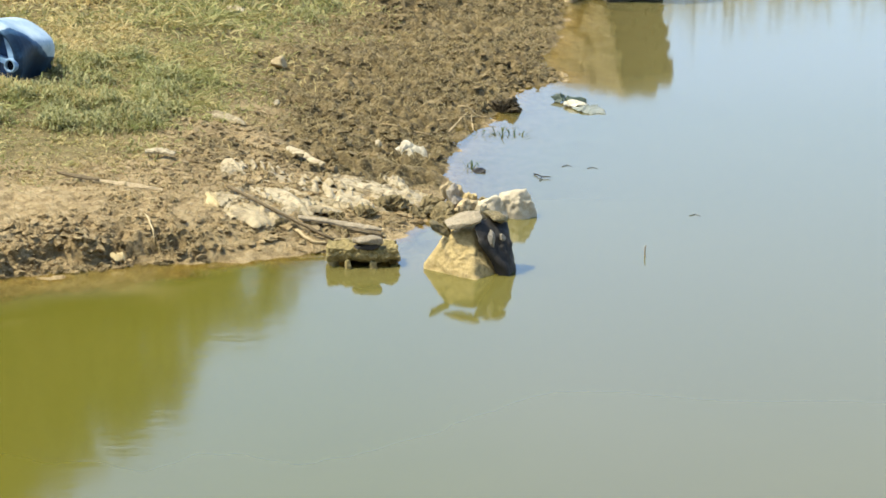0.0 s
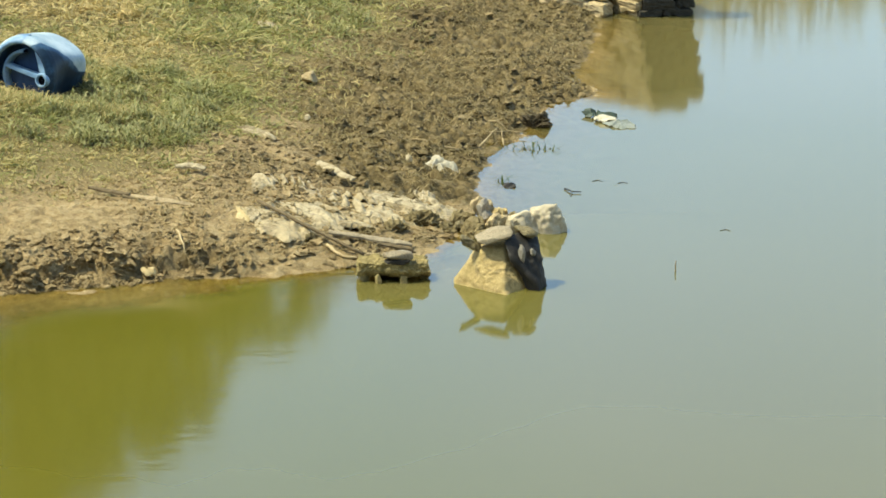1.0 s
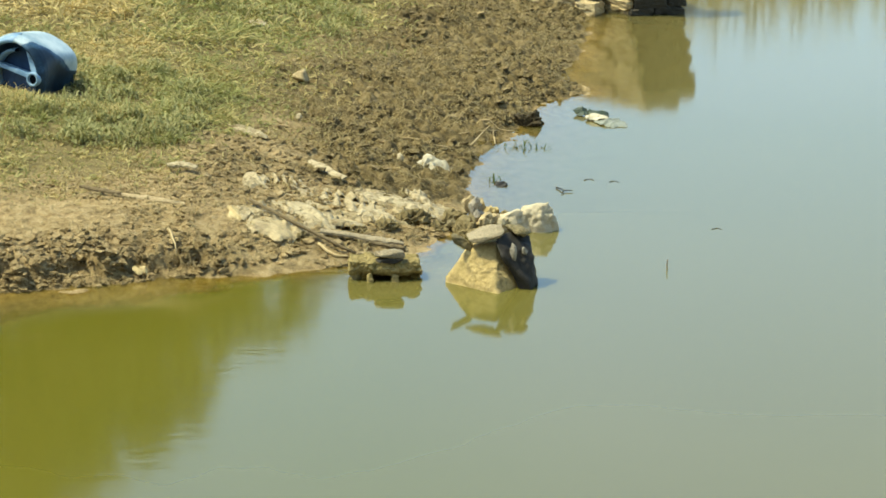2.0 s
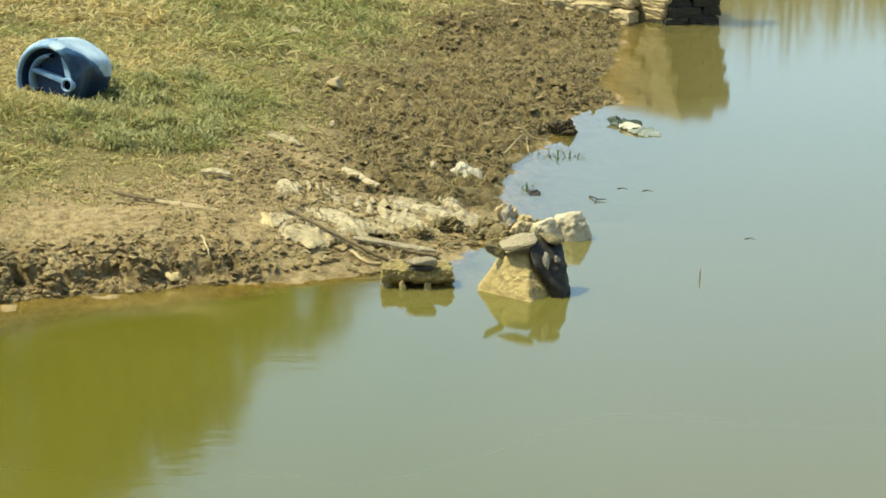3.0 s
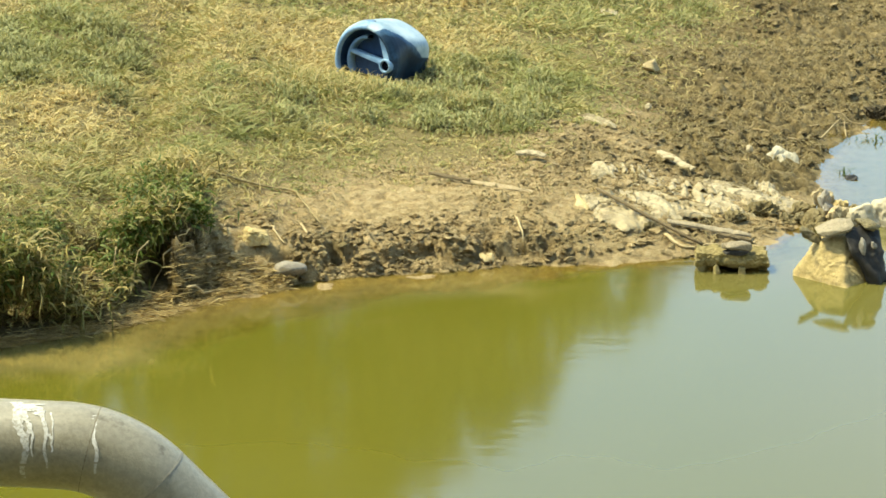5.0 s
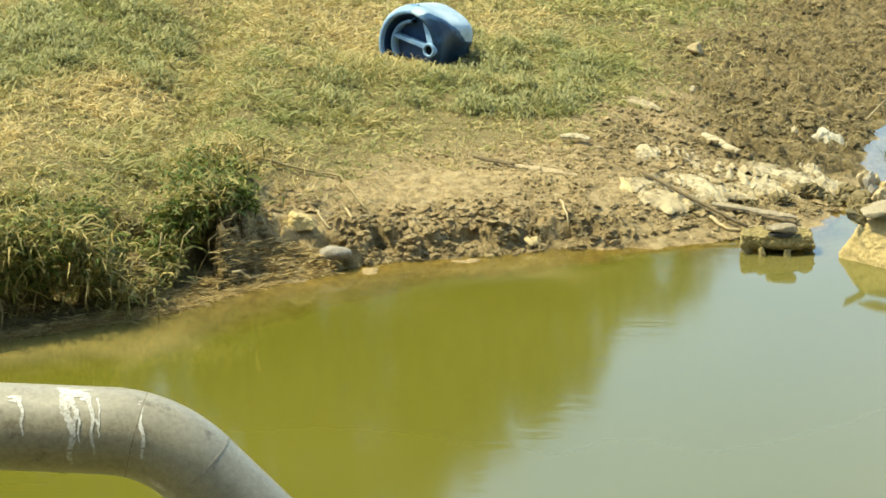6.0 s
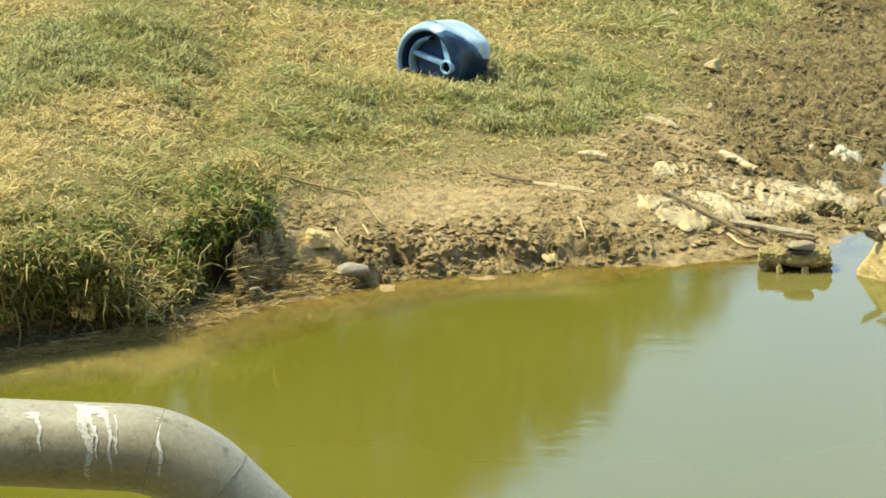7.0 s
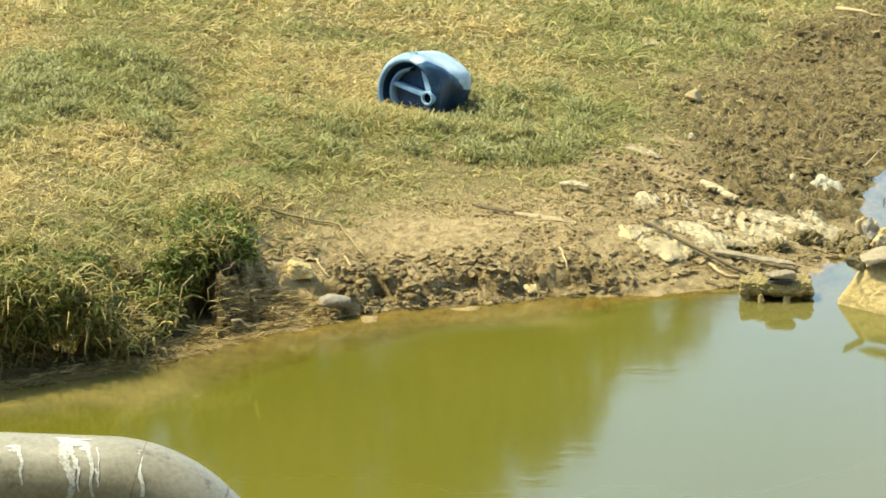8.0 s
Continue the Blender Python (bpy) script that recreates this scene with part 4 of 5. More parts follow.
# ---- litter on the mud ----
def crumpled_sheet(x, y, w, d, turn, seed, mat, label, name="plastic_sheet", tall=0.03, group="dirty plastic sheets", bury=0.0, ragged=0.5, style="creases"):
    """A limp torn sheet that lies on the ground or the water: soft swells, sharp creases, edges that sink into the mud."""
    n = 8 + int(105 * min(max(w, d), 0.12)) + int(60 * max(w, d))
    u, v = np.meshgrid(np.linspace(-1, 1, n), np.linspace(-1, 1, n))
    u, v = u.ravel(), v.ravel()
    far, ang = np.maximum(np.abs(u), np.abs(v)), np.arctan2(v, u)
    edge = 1 + ragged * (0.9 * fbm(np.cos(ang) * 1.3 + seed, np.sin(ang) * 1.3, 1.0, 2, seed) + 0.35 * fbm(np.cos(ang) * 5 + seed, np.sin(ang) * 5, 1.0, 2, seed + 1))
    round_off = np.maximum(np.abs(u), np.abs(v)) / np.maximum(np.hypot(u, v), 1e-6)
    px, py = u * (0.55 * round_off + 0.45) * edge * w / 2, v * (0.55 * round_off + 0.45) * edge * d / 2
    c, s = math.cos(radians(turn)), math.sin(radians(turn))
    X, Y = x + c * px - s * py, y + s * px + c * py
    r = random.Random(seed)
    fold = 0.45 * fbm(px, py, 0.15, 3, seed + 5) + 0.25
    if style == "fan":
        # pleats that spread from one corner
        reach, spread = np.hypot(px - w * 0.35, py + d * 0.45), np.arctan2(py + d * 0.45, px - w * 0.35)
        fold = fold + 0.28 * np.cos(spread * 13 + 2 * value_noise(px, py, 0.1, seed)) * smooth(0.0, 0.6 * max(w, d), reach) + 0.25 * (1 - far ** 2)
    elif style == "ribs":
        fold = fold + 0.5 * np.cos((px * 0.85 + py * 0.35 + 0.05 * value_noise(px, py, 0.12, seed)) / 0.0078) * smooth(-0.3, 0.1, fbm(px, py, 0.15, 2, seed + 1))
    else:
        # sharp wrinkles that run along the sheet, and a few straight folds across it
        a = r.uniform(-0.5, 0.5) + (0 if w > d else math.pi / 2)
        along, across = px * math.cos(a) + py * math.sin(a), py * math.cos(a) - px * math.sin(a)
        fold = fold + 0.42 * np.maximum(0, 1 - 4 * np.abs(fbm(along * 0.25 + seed, across, 0.07, 2, seed + 7))) - 0.1
        fold = fold + 0.12 * np.maximum(0, 1 - 4 * np.abs(fbm(along * 0.6, across * 0.8 + seed, 0.05, 2, seed + 9)))
        for k in range(2 + int(8 * max(w, d))):
            a, wide = r.uniform(0, math.pi), r.uniform(0.005, 0.014)
            off = px * math.cos(a) + py * math.sin(a) - r.uniform(-0.5, 0.5) * max(w, d) * 0.7 + 0.03 * value_noise(px, py, 0.08, seed + k)
            fold = fold + r.uniform(-0.5, 0.5) * np.maximum(0, 1 - np.abs(off) / wide)
    Z = np.maximum(height(X, Y, False) + 0.35 * (height(X, Y) - height(X, Y, False)), 0.0) + 0.01 - bury + tall * fold - (0.3 * tall + 0.004) * far ** 4
    i = (np.arange(n - 1)[:, None] * n + np.arange(n - 1)[None]).ravel()
    low = np.stack([X - x, Y - y, Z], 1)
    under = low - np.array([0, 0, 0.003])
    top = np.stack([i, i + 1, i + 1 + n, i + n], 1)
    ring = list(range(n)) + [n * k + n - 1 for k in range(1, n)] + [n * (n - 1) + k for k in range(n - 2, -1, -1)] + [n * k for k in range(n - 2, 0, -1)]
    walls = np.array([(b, a, a + n * n, b + n * n) for a, b in zip(ring, ring[1:] + ring[:1])])
    ob = mesh_object(name, np.concatenate([low, under]), np.concatenate([top, top[:, ::-1] + n * n, walls]), mat, flat=w < 0.5)
    ob.location = (x, y, 0)
    return tagged(ob, label, "plastic sheet" if "sheet" in name else "litter", group)


SHEETS = ((0.61, 13.31, 0.11, 0.18, 0, 1, CREAM_PLASTIC, "fan"), (0.75, 13.37, 0.24, 0.13, -12, 2, CREAM_PLASTIC, "ribs"), (0.545, 12.8, 0.07, 0.16, 14, 6, CREAM_PLASTIC, "creases"),
          (0.68, 12.71, 0.22, 0.25, -28, 7, PLASTIC_SHEET, "ribs"), (0.866, 12.9, 0.17, 0.28, 8, 4, CREAM_PLASTIC, "fan"), (1.05, 13.15, 0.42, 0.13, -34, 5, CREAM_PLASTIC, "ribs"),
          (1.28, 13.31, 0.27, 0.17, -6, 9, CREAM_PLASTIC, "creases"), (1.41, 13.45, 0.09, 0.2, 10, 8, CREAM_PLASTIC, "creases"), (1.47, 13.24, 0.17, 0.22, -20, 10, CREAM_PLASTIC, "creases"),
          (1.17, 13.42, 0.2, 0.12, 10, 14, PLASTIC_SHEET, "creases"), (0.98, 12.86, 0.18, 0.1, 8, 11, PLASTIC_SHEET, "creases"), (1.2, 12.96, 0.16, 0.1, -30, 13, PLASTIC_SHEET, "ribs"), (1.02, 13.3, 0.34, 0.08, -24, 16, CREAM_PLASTIC, "ribs"))
for x, y, w, d, turn, seed, mat, style in SHEETS:
    crumpled_sheet(x, y, w, d, turn, seed, mat, "crumpled cream plastic sheet half buried in mud", style=style, bury=-0.004, tall=0.03, ragged=0.65)
for x, y, w, d, turn, seed in ((0.95, 13.06, 0.56, 0.3, -15, 51), (1.32, 13.3, 0.42, 0.26, -10, 52), (0.66, 12.78, 0.34, 0.28, -30, 53)):
    crumpled_sheet(x, y, w, d, turn, seed, PLASTIC_SHEET, "large muddy plastic sheet trodden into the bank", tall=0.03, bury=0.013)
crumpled_sheet(0.495, 12.81, 0.075, 0.17, 0, 54, GOLDEN_STONE, "curled yellow leaf beside the plastic sheets", "dry_leaf", 0.03, "", 0.0)
crumpled_sheet(0.06, 12.31, 0.05, 0.05, 20, 26, GOLDEN_STONE, "small dry yellow leaf on the bank", "dry_leaf", 0.02, "", 0.0, 0.7)
scraps = random.Random(12)
for k in range(40):
    u = scraps.random()
    x, y = 0.52 + 1.0 * u + scraps.gauss(0, 0.04), 12.9 + 0.38 * u + scraps.uniform(-0.22, 0.3)
    crumpled_sheet(x, y, scraps.uniform(0.03, 0.11), scraps.uniform(0.05, 0.16), scraps.uniform(-50, 50), 60 + k, scraps.choice((CREAM_PLASTIC, PLASTIC_SHEET, PLASTIC_SHEET)), "small torn scrap of cream plastic in mud", "plastic_sheet_scrap", scraps.uniform(0.01, 0.022), "torn scraps", 0.0, 0.9)
crumpled_sheet(1.55, 14.16, 0.16, 0.2, 30, 21, WHITE_PLASTIC, "torn white plastic bag on the mud", "white_bag", 0.075, "", 0.012, 0.8)
for k, (x, y, w, tall) in enumerate(((1.34, 13.06, 0.22, 0.1), (1.2, 12.9, 0.15, 0.07), (1.47, 13.02, 0.14, 0.08), (0.97, 13.16, 0.1, 0.06), (0.79, 12.68, 0.12, 0.05), (1.06, 12.82, 0.1, 0.05))):
    stone("mud_clod", x, y, pebble_points(w, w * 0.7, tall, 110 + k, 14), MUD_CLOD, "rough clod of mud between the plastic sheets", 110 + k, 30 * k, 0.3 * tall, 0.022, group="mud clods", category="clod", scale=0.045, worn=False, detail=4 if w > 0.2 else 3)
crumpled_sheet(0.82, 17.15, 0.12, 0.16, 0, 23, PALE_STONE, "pale scrap of plastic in the grass", "plastic_scrap", 0.03, "")
crumpled_sheet(0.62, 14.35, 0.2, 0.07, -35, 24, CREAM_PLASTIC, "curled pale scrap of bark on the mud", "bark_scrap", 0.04, "")

def straight(ax, ay, bx, by, u):
    """Height of the line from the ground at one place to the ground at another."""
    return ground_at(ax, ay) * (1 - u) + ground_at(bx, by) * u


def board(name, points, widths, thick, tilt, mat, label, category="stick", seed=0, lift=0.0):
    """A flat weathered stick or splinter that lies along some points of the plan, its broad side tilted."""
    bm, rings, r = bmesh.new(), [], random.Random(seed)
    steps = 5 * (len(points) - 1)
    for k in range(steps + 1):
        at = k / 5
        i = min(int(at), len(points) - 2)
        (ax, ay), (bx, by), u = points[i], points[i + 1], at - i
        x, y, w = ax + (bx - ax) * u, ay + (by - ay) * u, (widths[i] + (widths[i + 1] - widths[i]) * u) * r.uniform(0.82, 1.15)
        side = Vector((-(by - ay), bx - ax, 0)).normalized() * math.cos(radians(tilt)) + Vector((0, 0, math.sin(radians(tilt))))
        z = max(height(np.array([x]), np.array([y]), False)[0], 0) + lift + r.uniform(-0.002, 0.002)
        up = Vector((0, 0, thick * r.uniform(0.8, 1.1)))
        p = Vector((x, y, z))
        rings.append([bm.verts.new(p + side * w * a + up * b) for a, b in ((-0.5, 0), (-0.46, 0.75), (-0.2, 1), (0.15, 0.92), (0.44, 0.8), (0.5, 0))])
    for a, b in zip(rings, rings[1:]):
        for k in range(6):
            bm.faces.new((a[k], a[(k + 1) % 6], b[(k + 1) % 6], b[k]))
    bm.faces.new(rings[0])
    bm.faces.new(rings[-1])
    return tagged(part(name, bm, mat), label, category)


branch = board("stick", [(-0.05, 12.975), (0.09, 12.94), (0.27, 12.87)], (0.016, 0.032, 0.024), 0.009, 25, FADED_WOOD, "bleached flat stick with a dark end on bare soil", seed=1, lift=0.002)
dark_end = board("dark_end", [(-0.21, 13.05), (-0.12, 13.01), (-0.02, 12.965)], (0.01, 0.02, 0.014), 0.009, 30, STICK_WOOD, "dark end of the stick", category="", seed=21, lift=0.01)
dark_end.parent = branch
board("plastic_strip", [(0.905, 13.81), (0.96, 13.72), (1.06, 13.56)], (0.03, 0.06, 0.03), 0.012, 15, CREAM_PLASTIC, "long pale strip of torn plastic on the mud", "plastic strip", 3, 0.032)
board("plastic_scrap", [(0.2, 13.4), (0.27, 13.41), (0.34, 13.38)], (0.03, 0.05, 0.03), 0.012, 10, CREAM_PLASTIC, "pale flat scrap on dry soil", "litter", 26, 0.012)
stick("rod", [(0.566, 12.93), (0.8, 12.7), (1.024, 12.5)], 0.0085, STICK_WOOD, "long dark stick lying across the plastic sheets", seed=2, taper=0.8, lift=lambda u: 0.024 + straight(0.566, 12.93, 1.024, 12.5, u), bent=0.2)
splinter = board("board", [(0.88, 12.7), (1.04, 12.69), (1.16, 12.68), (1.26, 12.67)], (0.03, 0.04, 0.045, 0.022), 0.012, 12, GREY_BOARD, "bleached flat board with painted shade under it beside the plastic sheets", seed=24, lift=0.022)
# dark lower strip added for the shade under the board's end
tip = board("dark_underside", [(1.1, 12.655), (1.18, 12.65), (1.26, 12.65)], (0.03, 0.035, 0.02), 0.026, 5, STICK_WOOD, "dark strip for the shade under the board", category="", seed=25, lift=0.0)
tip.parent = splinter
stick("stalk", [(0.865, 12.6), (0.93, 12.5), (1.02, 12.51), (1.12, 12.53)], 0.009, PALE_WOOD, "pale stalk at the water's edge", seed=3)
stick("root", [(-1.23, 12.6), (-1.0, 12.66), (-0.81, 12.68), (-0.68, 12.35)], 0.007, STRAW_STEM, "bent thin root on the bank", category="root", seed=4)
stick("stalk", [(0.19, 12.62), (0.22, 12.4)], 0.0065, PALE_WOOD, "thin stalk leaning on the bank", seed=5)
stick("stick", [(2.1, 18.75), (2.4, 18.5)], 0.016, PALE_WOOD, "pale stick on the far mud", seed=6)
stick("root", [(-0.9, 12.3), (-0.87, 12.24), (-0.82, 12.18)], 0.006, PALE_WOOD, "thin pale root on the bank", category="root", seed=22)
stick("root", [(-0.775, 12.37), (-0.72, 12.25), (-0.664, 12.354)], 0.0065, PALE_WOOD, "bent thin root on the bank", category="root", seed=23)
stick("stalk", [(-1.22, 11.75), (-1.08, 11.85)], 0.007, PALE_WOOD, "pale reed stalk at the water's edge", seed=7)
stick("stalk", [(1.45, 14.62), (1.7, 14.5)], 0.005, PALE_WOOD, "pale straw stalk on the mud", seed=8)
for k, ((ax, ay), (bx, by)) in enumerate((((1.75, 14.85), (2.0, 14.95)), ((1.8, 14.6), (1.95, 15.0)), ((1.95, 14.75), (1.98, 15.1)), ((1.9, 15.0), (2.1, 14.95)))):
    stick("stalk", [(ax, ay), (bx, by)], 0.0045, PALE_WOOD, "yellow straw stalk by the water", seed=30 + k, group="straw stalks")

# ---- what floats on the pond ----
crumpled_sheet(2.66, 15.2, 0.13, 0.16, 25, 41, GREY_FILM, "grey plastic wrapper with a pale side floating on water", "floating_wrapper", 0.02, "", 0, 0.8)
crumpled_sheet(2.58, 15.31, 0.12, 0.1, -14, 44, WHITE_PLASTIC, "white plastic scrap floating on water", "floating_scrap", 0.03, "", -0.01, 0.8)
crumpled_sheet(2.56, 15.43, 0.17, 0.09, -10, 42, GREEN_DARK, "dark leaf floating on water", "floating_leaf", 0.04, "", -0.006, 0.9)
crumpled_sheet(1.87, 13.88, 0.06, 0.09, 0, 43, DARK_STONE, "small dark leaf floating on water", "floating_leaf", 0.015, "", 0, 0.4)
twig = stick("floating_twig", [(2.135, 13.79), (2.16, 13.72), (2.14, 13.66)], 0.004, DARK_STONE, "dark forked twig floating on water", "twig", seed=11, lift=lambda u: 0.004 + 0.02 * u * (1 - u))
stick("twig_fork", [(2.16, 13.72), (2.205, 13.71)], 0.0035, DARK_STONE, "", "", seed=13, lift=lambda u: 0.008).parent = twig
for k, (x, y) in enumerate(((2.3, 13.95), (2.42, 13.9), (2.75, 12.95))):
    stick("floating_twig", [(x, y), (x + 0.03, y + 0.02), (x + 0.05, y - 0.01)], 0.0028, DARK_STONE, "small dark twig floating on water", "twig", seed=40 + k, lift=lambda u: 0.0005, group="floating twigs")
stick("water_reed", [(2.405, 12.27), (2.412, 12.28)], 0.005, STICK_WOOD, "thin stem standing out of the water", "stem", seed=12, lift=lambda u: -0.05 + 0.095 * u)


# ---- loose clods ----
def clods(name, count, x0, x1, y0, y1, size, mat, label, want, squat=(0.3, 0.6), flat=True):
    q = np.random.RandomState(count)
    x, y = q.uniform(x0, x1, count), q.uniform(y0, y1, count)
    sd = inland(x, y)
    keep = want(x, y, sd, q)
    x, y = x[keep], y[keep]
    n = len(x)
    g = (1 + 5 ** 0.5) / 2
    ico = np.array([(-1, g, 0), (1, g, 0), (-1, -g, 0), (1, -g, 0), (0, -1, g), (0, 1, g), (0, -1, -g), (0, 1, -g), (g, 0, -1), (g, 0, 1), (-g, 0, -1), (-g, 0, 1)]) / 1.9
    tri = np.array([(0, 11, 5), (0, 5, 1), (0, 1, 7), (0, 7, 10), (0, 10, 11), (1, 5, 9), (5, 11, 4), (11, 10, 2), (10, 7, 6), (7, 1, 8),
                    (3, 9, 4), (3, 4, 2), (3, 2, 6), (3, 6, 8), (3, 8, 9), (4, 9, 5), (2, 4, 11), (6, 2, 10), (8, 6, 7), (9, 8, 1)])
    s = size * np.minimum(np.exp(q.normal(-0.2, 0.85, n)), 3.2)
    v = ico[None] * (1 + q.normal(0, 0.4, (n, 12, 1))) * np.stack([s * q.uniform(0.7, 1.3, n), s * q.uniform(0.7, 1.3, n), s * q.uniform(*squat, n)], 1)[:, None]
    a = q.uniform(0, 6.283, n)[:, None]
    v = np.stack([v[..., 0] * np.cos(a) - v[..., 1] * np.sin(a), v[..., 0] * np.sin(a) + v[..., 1] * np.cos(a), v[..., 2]], 2)
    v += np.stack([x, y, height(x, y) + s * 0.05], 1)[:, None]
    faces = (np.arange(n)[:, None, None] * 12 + tri[None]).reshape(-1, 3)
    return tagged(mesh_object(name, v.reshape(-1, 3), faces, mat, None, {"wet": np.repeat(np.clip(damp_and_shade(x, y, sd[keep]) + q.normal(0, 0.3, n), 0, 1), 12), "turf": np.zeros(n * 12), "clod": np.repeat(q.uniform(0.2, 0.85, n), 12)}, flat=flat), label, "clods", kind="stuff")


bare = lambda x, y, sd, q: (sd > 0.02) & (grassiness(x, y) < q.uniform(-0.2, 0.3, len(x))) & (fbm(x, y, 0.35, 2, 71) > -0.1)
clods("mud_clods", 27000, 0.3, 3.0, 12.4, 19.0, 0.008, SOIL, "crumbs of trampled mud", bare)
clods("bank_clods", 17000, -1.3, 1.5, 11.6, 13.4, 0.0056, SOIL, "crumbs of soil along the bank", lambda x, y, sd, q: (sd > 0.02) & (grassiness(x, y) < q.uniform(-0.2, 0.3, len(x))) & (sd < q.uniform(0.05, 0.4, len(x))) & (np.hypot(x + 0.95, y - 12.16) > 0.13) & ~((x > 0.48) & (x < 1.05) & (sd < 0.15)))


clods("lip_clods", 27000, -1.3, 0.62, 11.9, 12.75, 0.0062, SOIL, "broken clods of soil on the bank's face", lambda x, y, sd, q: (sd > 0.0) & (np.hypot(x + 0.95, y - 12.16) > 0.13) & ((x > -0.84) | (sd > 0.16)) & (sd < q.uniform(0.02, 0.35, len(x)) + 0.2 * (x < -0.9)) & (fbm(x, y, 0.22, 3, 73) > q.uniform(-0.2, 0.2, len(x))), (0.4, 0.8))
clods("soil_clods", 9500, -0.9, 1.0, 12.3, 13.7, 0.0042, SOIL, "crumbled clods in patches on the dry soil", lambda x, y, sd, q: (sd > 0.2) & (grassiness(x, y) < 0.15) & (fbm(x, y, 0.3, 3, 75) > q.uniform(0.04, 0.22, len(x))), (0.4, 0.8))


# ---- weeds standing in the shallows ----
def water_weed(x, y, stems, spread, tall, seed, label, mat=LEAF):
    q = np.random.RandomState(seed)
    wx, wy = x + q.normal(0, spread, stems), y + q.normal(0, spread, stems)
    ob = blade_mesh("water_weed", wx - x, wy - y, np.full(stems, -0.01), q.uniform(0.4, 1.2, stems) * tall, q.uniform(0.004, 0.009, stems), q.uniform(0.6, 1.7, stems), q.uniform(0, 6.283, stems), q.uniform(0.0, 0.5, stems), mat)
    ob.location = (x, y, 0)
    return tagged(ob, label, "weed", kind="stuff")


water_weed(2.13, 14.66, 26, 0.07, 0.07, 1, "sparse dark weed standing in shallow water")
water_weed(2.03, 14.72, 14, 0.05, 0.05, 2, "sparse dark weed standing in shallow water")
water_weed(1.85, 13.97, 12, 0.018, 0.08, 3, "small green weed standing in shallow water")
water_weed(2.36, 13.85, 8, 0.05, 0.02, 4, "flat weed floating on the water")
water_weed(0.16, 13.9, 160, 0.06, 0.09, 5, "fresh green tuft at the edge of the grass", BUSH).location.z = ground_at(0.16, 13.9)


# ---- straw trodden into the mud ----
q = np.random.RandomState(91)
x, y = q.uniform(-1.2, 3.0, 46000), q.uniform(11.8, 18.8, 46000)
sd = inland(x, y)
keep = (sd > 0.05) & (grassiness(x, y) < 0.15) & (fbm(x, y, 0.5, 2, 92) > -0.05 - 0.25 * smooth(13.6, 14.4, y)) & (q.rand(46000) < 0.4 + 0.6 * smooth(13.6, 14.4, y))
x, y = x[keep], y[keep]
tagged(blade_mesh("trodden_straw", x, y, height(x, y) + 0.006, q.uniform(0.015, 0.06, len(x)), q.uniform(0.003, 0.007, len(x)), q.uniform(1.2, 1.7, len(x)), q.uniform(0, 6.283, len(x)), q.uniform(0.3, 1.0, len(x)), TRODDEN, droop=1.3),
       "bits of straw trodden into the mud", "straw", kind="stuff")

n = 6500
x, y = q.uniform(-2.3, -0.8, n), q.uniform(0, 1, n)
y = np.interp(x, POND[[-1, 0, 1, 2, 3, 4, 5], 0], POND[[-1, 0, 1, 2, 3, 4, 5], 1]) - 0.04 + y * np.interp(x, (-2.35, -1.75, -1.65, -1.3, -1.1, -1.02, -0.8), (0.08, 0.08, 0.2, 0.3, 0.32, 0.25, 0.15))
tagged(strand_mesh("shore_straw", x, y, np.maximum(height(x, y), 0) + 0.003, q.uniform(0.02, 0.08, n), q.uniform(0.003, 0.0055, n), q.uniform(0.0, 0.4, n), q.uniform(0.0, 0.6, n), np.where(q.rand(n) < 0.6, q.normal(0.45, 0.4, n) + np.pi * (q.rand(n) < 0.5), q.uniform(0, 6.283, n)), q.normal(0, 0.5, n), q.uniform(-1.2, 1.2, n), q.uniform(0.0, 1.0, n), STRAW),
       "dry straw lying along the water's edge", "straw", kind="stuff")

# ---- grass ----
rs = np.random.RandomState(11)


def scatter(count, x0, x1, y0, y1):
    return rs.uniform(x0, x1, count), rs.uniform(y0, y1, count)


# where the grass is parched (+) or still green (-): x, y, half width, half depth, how far
PATCHES = ((-2.2, 14.6, 0.45, 0.9, -0.4), (-2.8, 16.1, 0.35, 0.8, 0.5), (-1.95, 13.6, 0.4, 0.5, 0.45), (-1.0, 15.3, 0.45, 0.7, 0.45), (-0.05, 14.6, 0.5, 0.65, -0.45),
           (-0.6, 14.15, 0.5, 0.35, -0.35), (0.95, 18.0, 0.8, 1.1, -0.15), (0.5, 16.0, 0.5, 0.9, -0.15), (-0.5, 17.4, 0.7, 0.9, 0.35), (-2.3, 12.6, 0.5, 0.5, 0.3), (-1.3, 13.4, 0.35, 0.4, -0.2), (-1.6, 16.6, 0.6, 0.6, -0.1))


def parched(x, y):
    return sum(k * np.exp(-((x - px) / rx) ** 2 - ((y - py) / ry) ** 2) for px, py, rx, ry, k in PATCHES)


